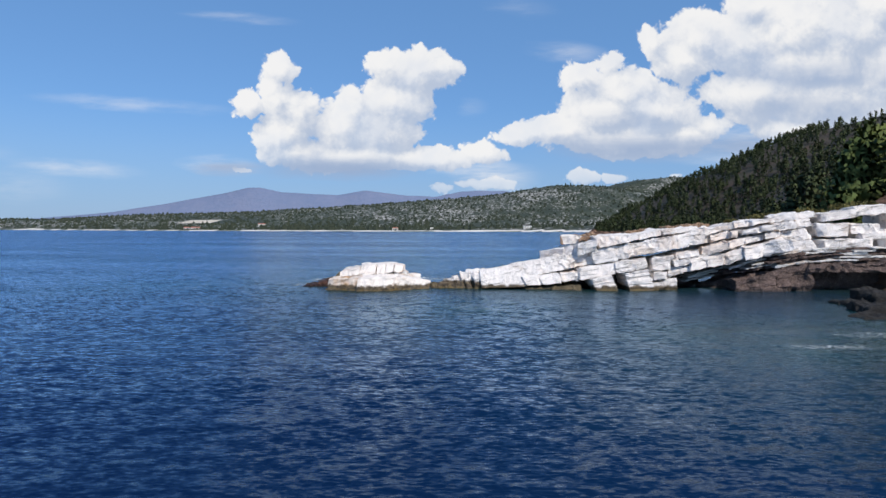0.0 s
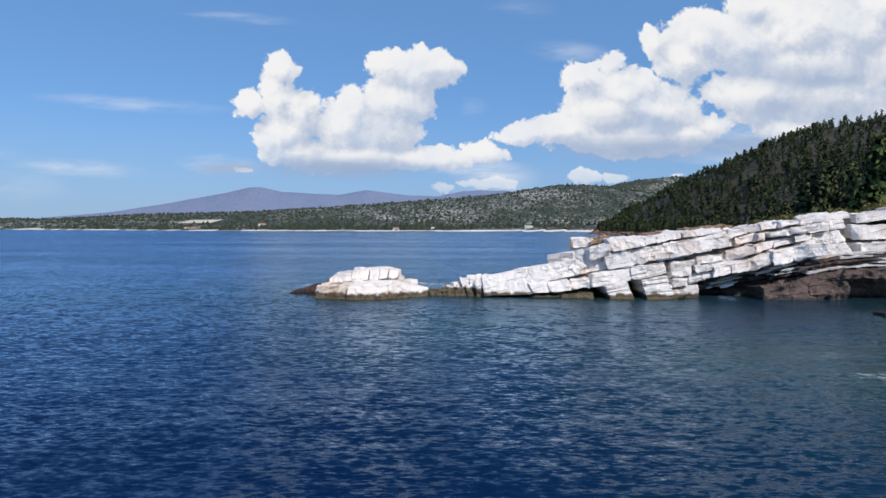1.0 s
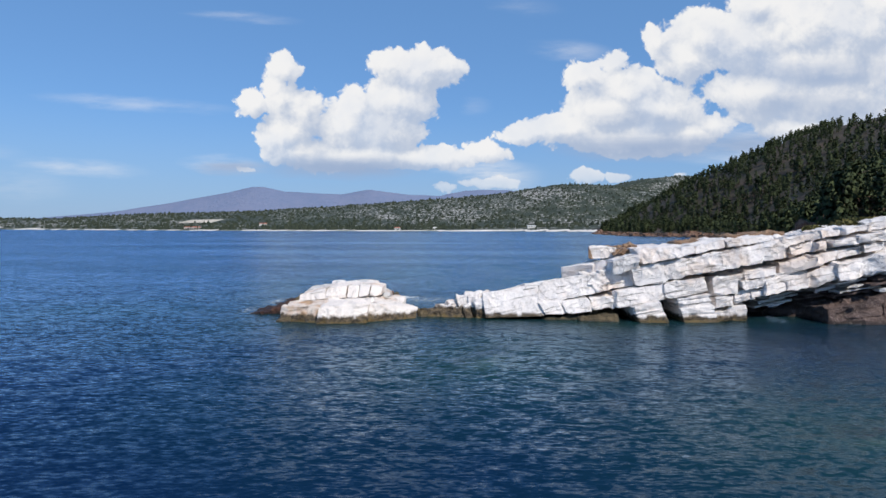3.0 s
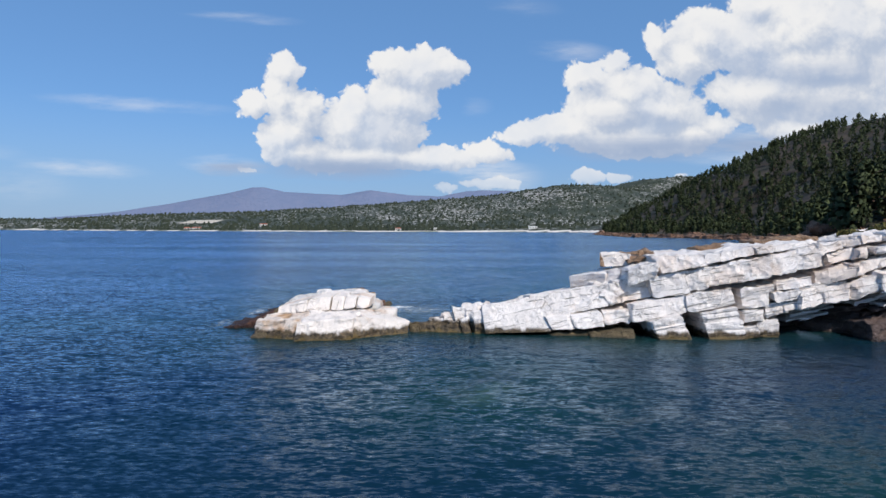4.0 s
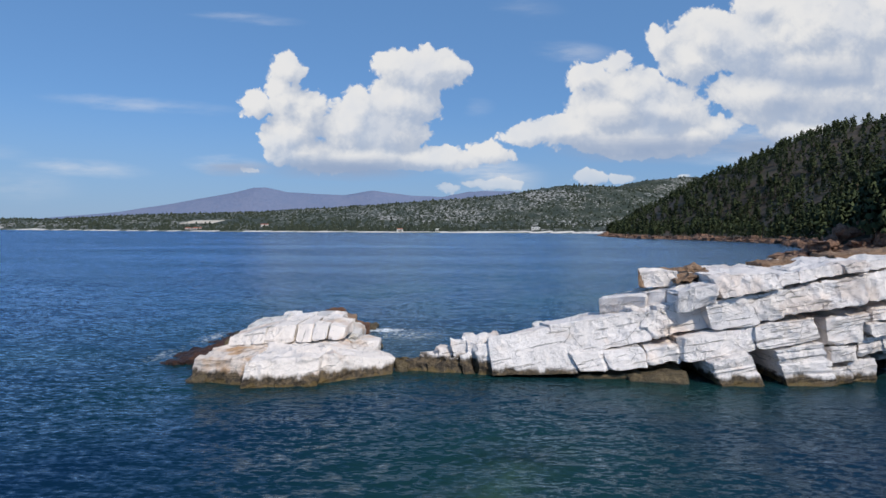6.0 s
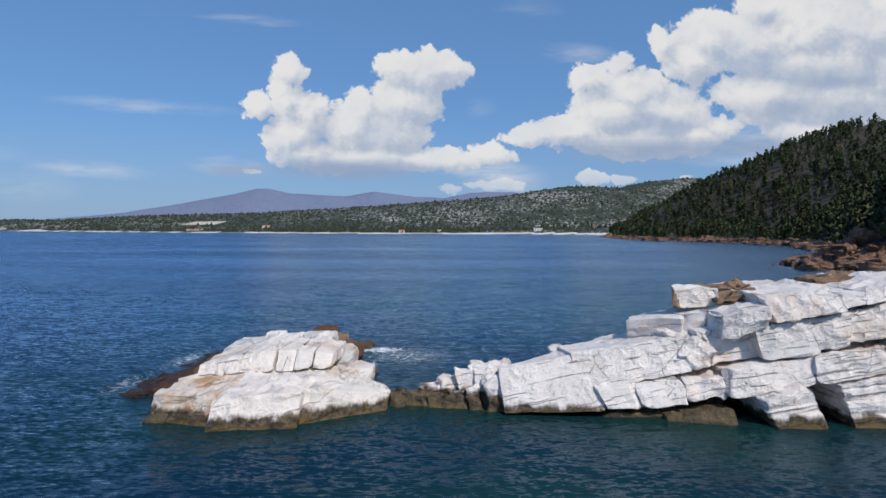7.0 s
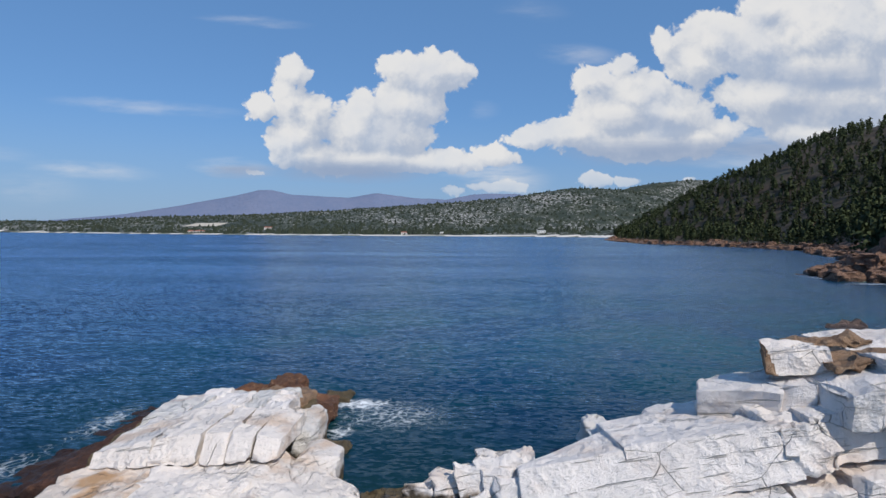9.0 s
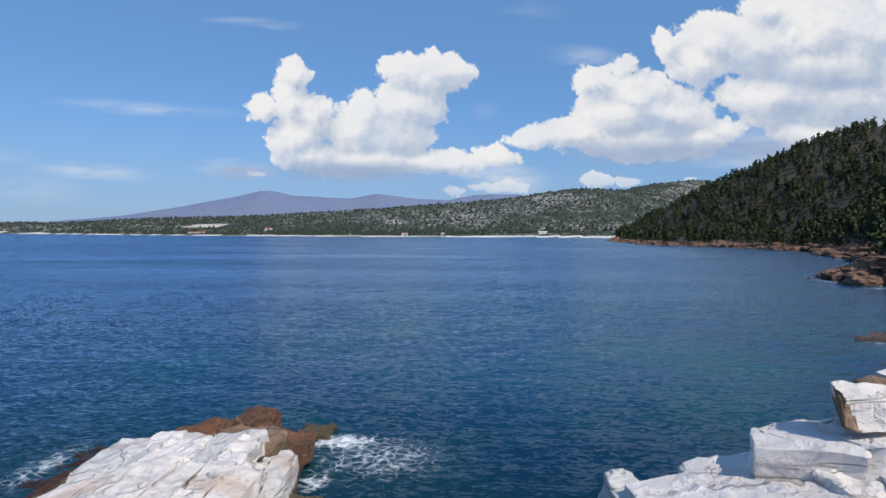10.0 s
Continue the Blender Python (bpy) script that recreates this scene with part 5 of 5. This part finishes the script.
def build_near_pines():
    for i, (x, y, h, w) in enumerate(((39.6, 64.0, 6.5, 2.6), (42.5, 66.0, 7.5, 2.9), (41.5, 72.0, 6.5, 2.7), (44.5, 76.0, 7.5, 3.0), (46.5, 70.0, 8.5, 3.2), (48.5, 80.0, 8.5, 3.2), (46.0, 63.0, 9.0, 3.3), (51.0, 74.0, 9.5, 3.4), (54.0, 84.0, 10.0, 3.4))):
        t = pine(900 + i, h, w, 60, 45, 0.36, M_PINE_NEAR)
        z = float(land(np.array([[x]]), np.array([[y]]))[0, 0])
        t.location = (x, y, z - 0.4)
        tagged(t, "yellow-green young pine close above the white rocks", "tree", "headland pines")
    for i, (x, y, z, s) in enumerate(((28.6, 58.6, 5.95, 0.9), (29.8, 59.0, 6.2, 0.75), (33.0, 58.9, 6.4, 1.1), (34.4, 59.3, 6.5, 0.8), (37.0, 60.0, 7.0, 1.0), (26.6, 59.0, 5.7, 0.6), (39.6, 61.0, 7.2, 1.2), (31.2, 59.6, 6.3, 0.6))):
        rng = np.random.default_rng(950 + i)
        c = rng.normal(size=(420, 3))
        c = c / np.linalg.norm(c, axis=1, keepdims=True) * rng.uniform(0.3, 1, (420, 1)) ** 0.5 * np.array([1.2, 0.9, 0.55]) * s
        c[:, 2] = np.abs(c[:, 2])
        V, F = tuft_cloud(rng, c, 0.2)
        b = new("bush", joined("bush", V, F, M_BUSH))
        b.location = (x, y, z - 0.1)
        tagged(b, "low olive bush on the crest of the rocks", "bush", "crest bushes")


def build_far_scrub():
    rng = np.random.default_rng(21)
    n = 26000
    Y = rng.uniform(930, 2350, n)
    X = rng.uniform(-0.85, 0.75, n) * Y
    d = coast_dist(X[None], Y[None])[0]
    keep = (d > 18) & ~((np.abs(X + 560) < 50) & (np.abs(Y - 1370) < 45))
    keep &= (noise2(X[None], Y[None], 60, 3, 31)[0] + rng.uniform(-0.5, 0.5, n)) > -0.22
    X, Y = X[keep], Y[keep]
    Z = land(X[None], Y[None])[0]
    octa = np.array([(1, 0, 0), (0.3, 0.95, 0), (-0.8, 0.6, 0), (-0.8, -0.6, 0), (0.3, -0.95, 0), (0.1, 0, 1.0)], float)
    tri = np.array([(0, 1, 5), (1, 2, 5), (2, 3, 5), (3, 4, 5), (4, 0, 5)])
    s = rng.uniform(1.6, 4.2, len(X)) * np.where((Y < 1250), 1.15, 1.0)
    V = octa[None] * (1 + 0.35 * rng.normal(size=(len(X), 6, 1))) * s[:, None, None] * np.array([1.1, 1.1, 1.25])
    V = V + np.stack([X, Y, Z - 0.6], 1)[:, None]
    F = (tri[None] + 6 * np.arange(len(X))[:, None, None]).reshape(-1, 3)
    tagged(new("far_scrub", joined("far_scrub", V, F, M_SCRUB)), "green scrub and low trees dotting the far stony hills", "scrub", kind="stuff")


# ---------- far houses ----------
def house(x, y, w, d, h, roof_mat, label, gable=1.6):
    z = float(land(np.array([[x]]), np.array([[y]]))[0, 0])
    top = thing("house", x, y, z, label, "house", "beach houses")

    def box(name, c, s, mat, owner):
        bm = bmesh.new()
        bmesh.ops.create_cube(bm, size=1, matrix=Matrix.LocRotScale(c, None, s))
        bmesh.ops.bevel(bm, geom=bm.edges[:], offset=0.04, segments=1, affect="EDGES")
        me = bpy.data.meshes.new(name)
        bm.to_mesh(me)
        bm.free()
        me.materials.append(mat)
        ob = new(name, me)
        ob.parent = owner
        return ob

    box("wall", (0, 0, h / 2 - 0.5), (w, d, h + 1), M_WALL, top)
    bm = bmesh.new()
    e = 0.5
    vs = [bm.verts.new(p) for p in ((-w / 2 - e, -d / 2 - e, h), (w / 2 + e, -d / 2 - e, h), (w / 2 + e, d / 2 + e, h), (-w / 2 - e, d / 2 + e, h), (-w / 2 + e, 0, h + gable), (w / 2 - e, 0, h + gable))]
    for f in ((0, 1, 5, 4), (1, 2, 5), (2, 3, 4, 5), (3, 0, 4), (3, 2, 1, 0)):
        bm.faces.new([vs[i] for i in f])
    me = bpy.data.meshes.new("roof")
    bm.to_mesh(me)
    bm.free()
    me.materials.append(roof_mat)
    new("roof", me).parent = top
    for i in range(max(2, int(w / 4))):
        box("window", (-w / 2 + (i + 0.5) * w / max(2, int(w / 4)), -d / 2 - 0.03, h * 0.5), (1.3, 0.1, 1.3), M_DARK, top)


def build_houses():
    house(130, 975, 13, 8, 3.2, M_WALL, "long white beach building with a pale roof", 0.8)
    house(-85, 985, 9, 7, 3.4, M_TILE, "small pavilion with a red tiled roof by the beach", 1.4)
    house(-455, 1085, 14, 8, 3.6, M_TILE, "low house with red tiled roof behind the beach", 1.8)
    house(-480, 1105, 9, 7, 3.2, M_TILE, "small house with red tiled roof behind the beach", 1.6)
    house(-380, 1230, 14, 8, 4.5, M_TILE, "white house with red tiled roof among the scrub", 1.8)
    house(-25, 990, 6, 5, 3.0, M_WALL, "small white beach hut", 0.9)


build_trees()
build_near_pines()
build_far_scrub()
build_houses()
shore_rocks()
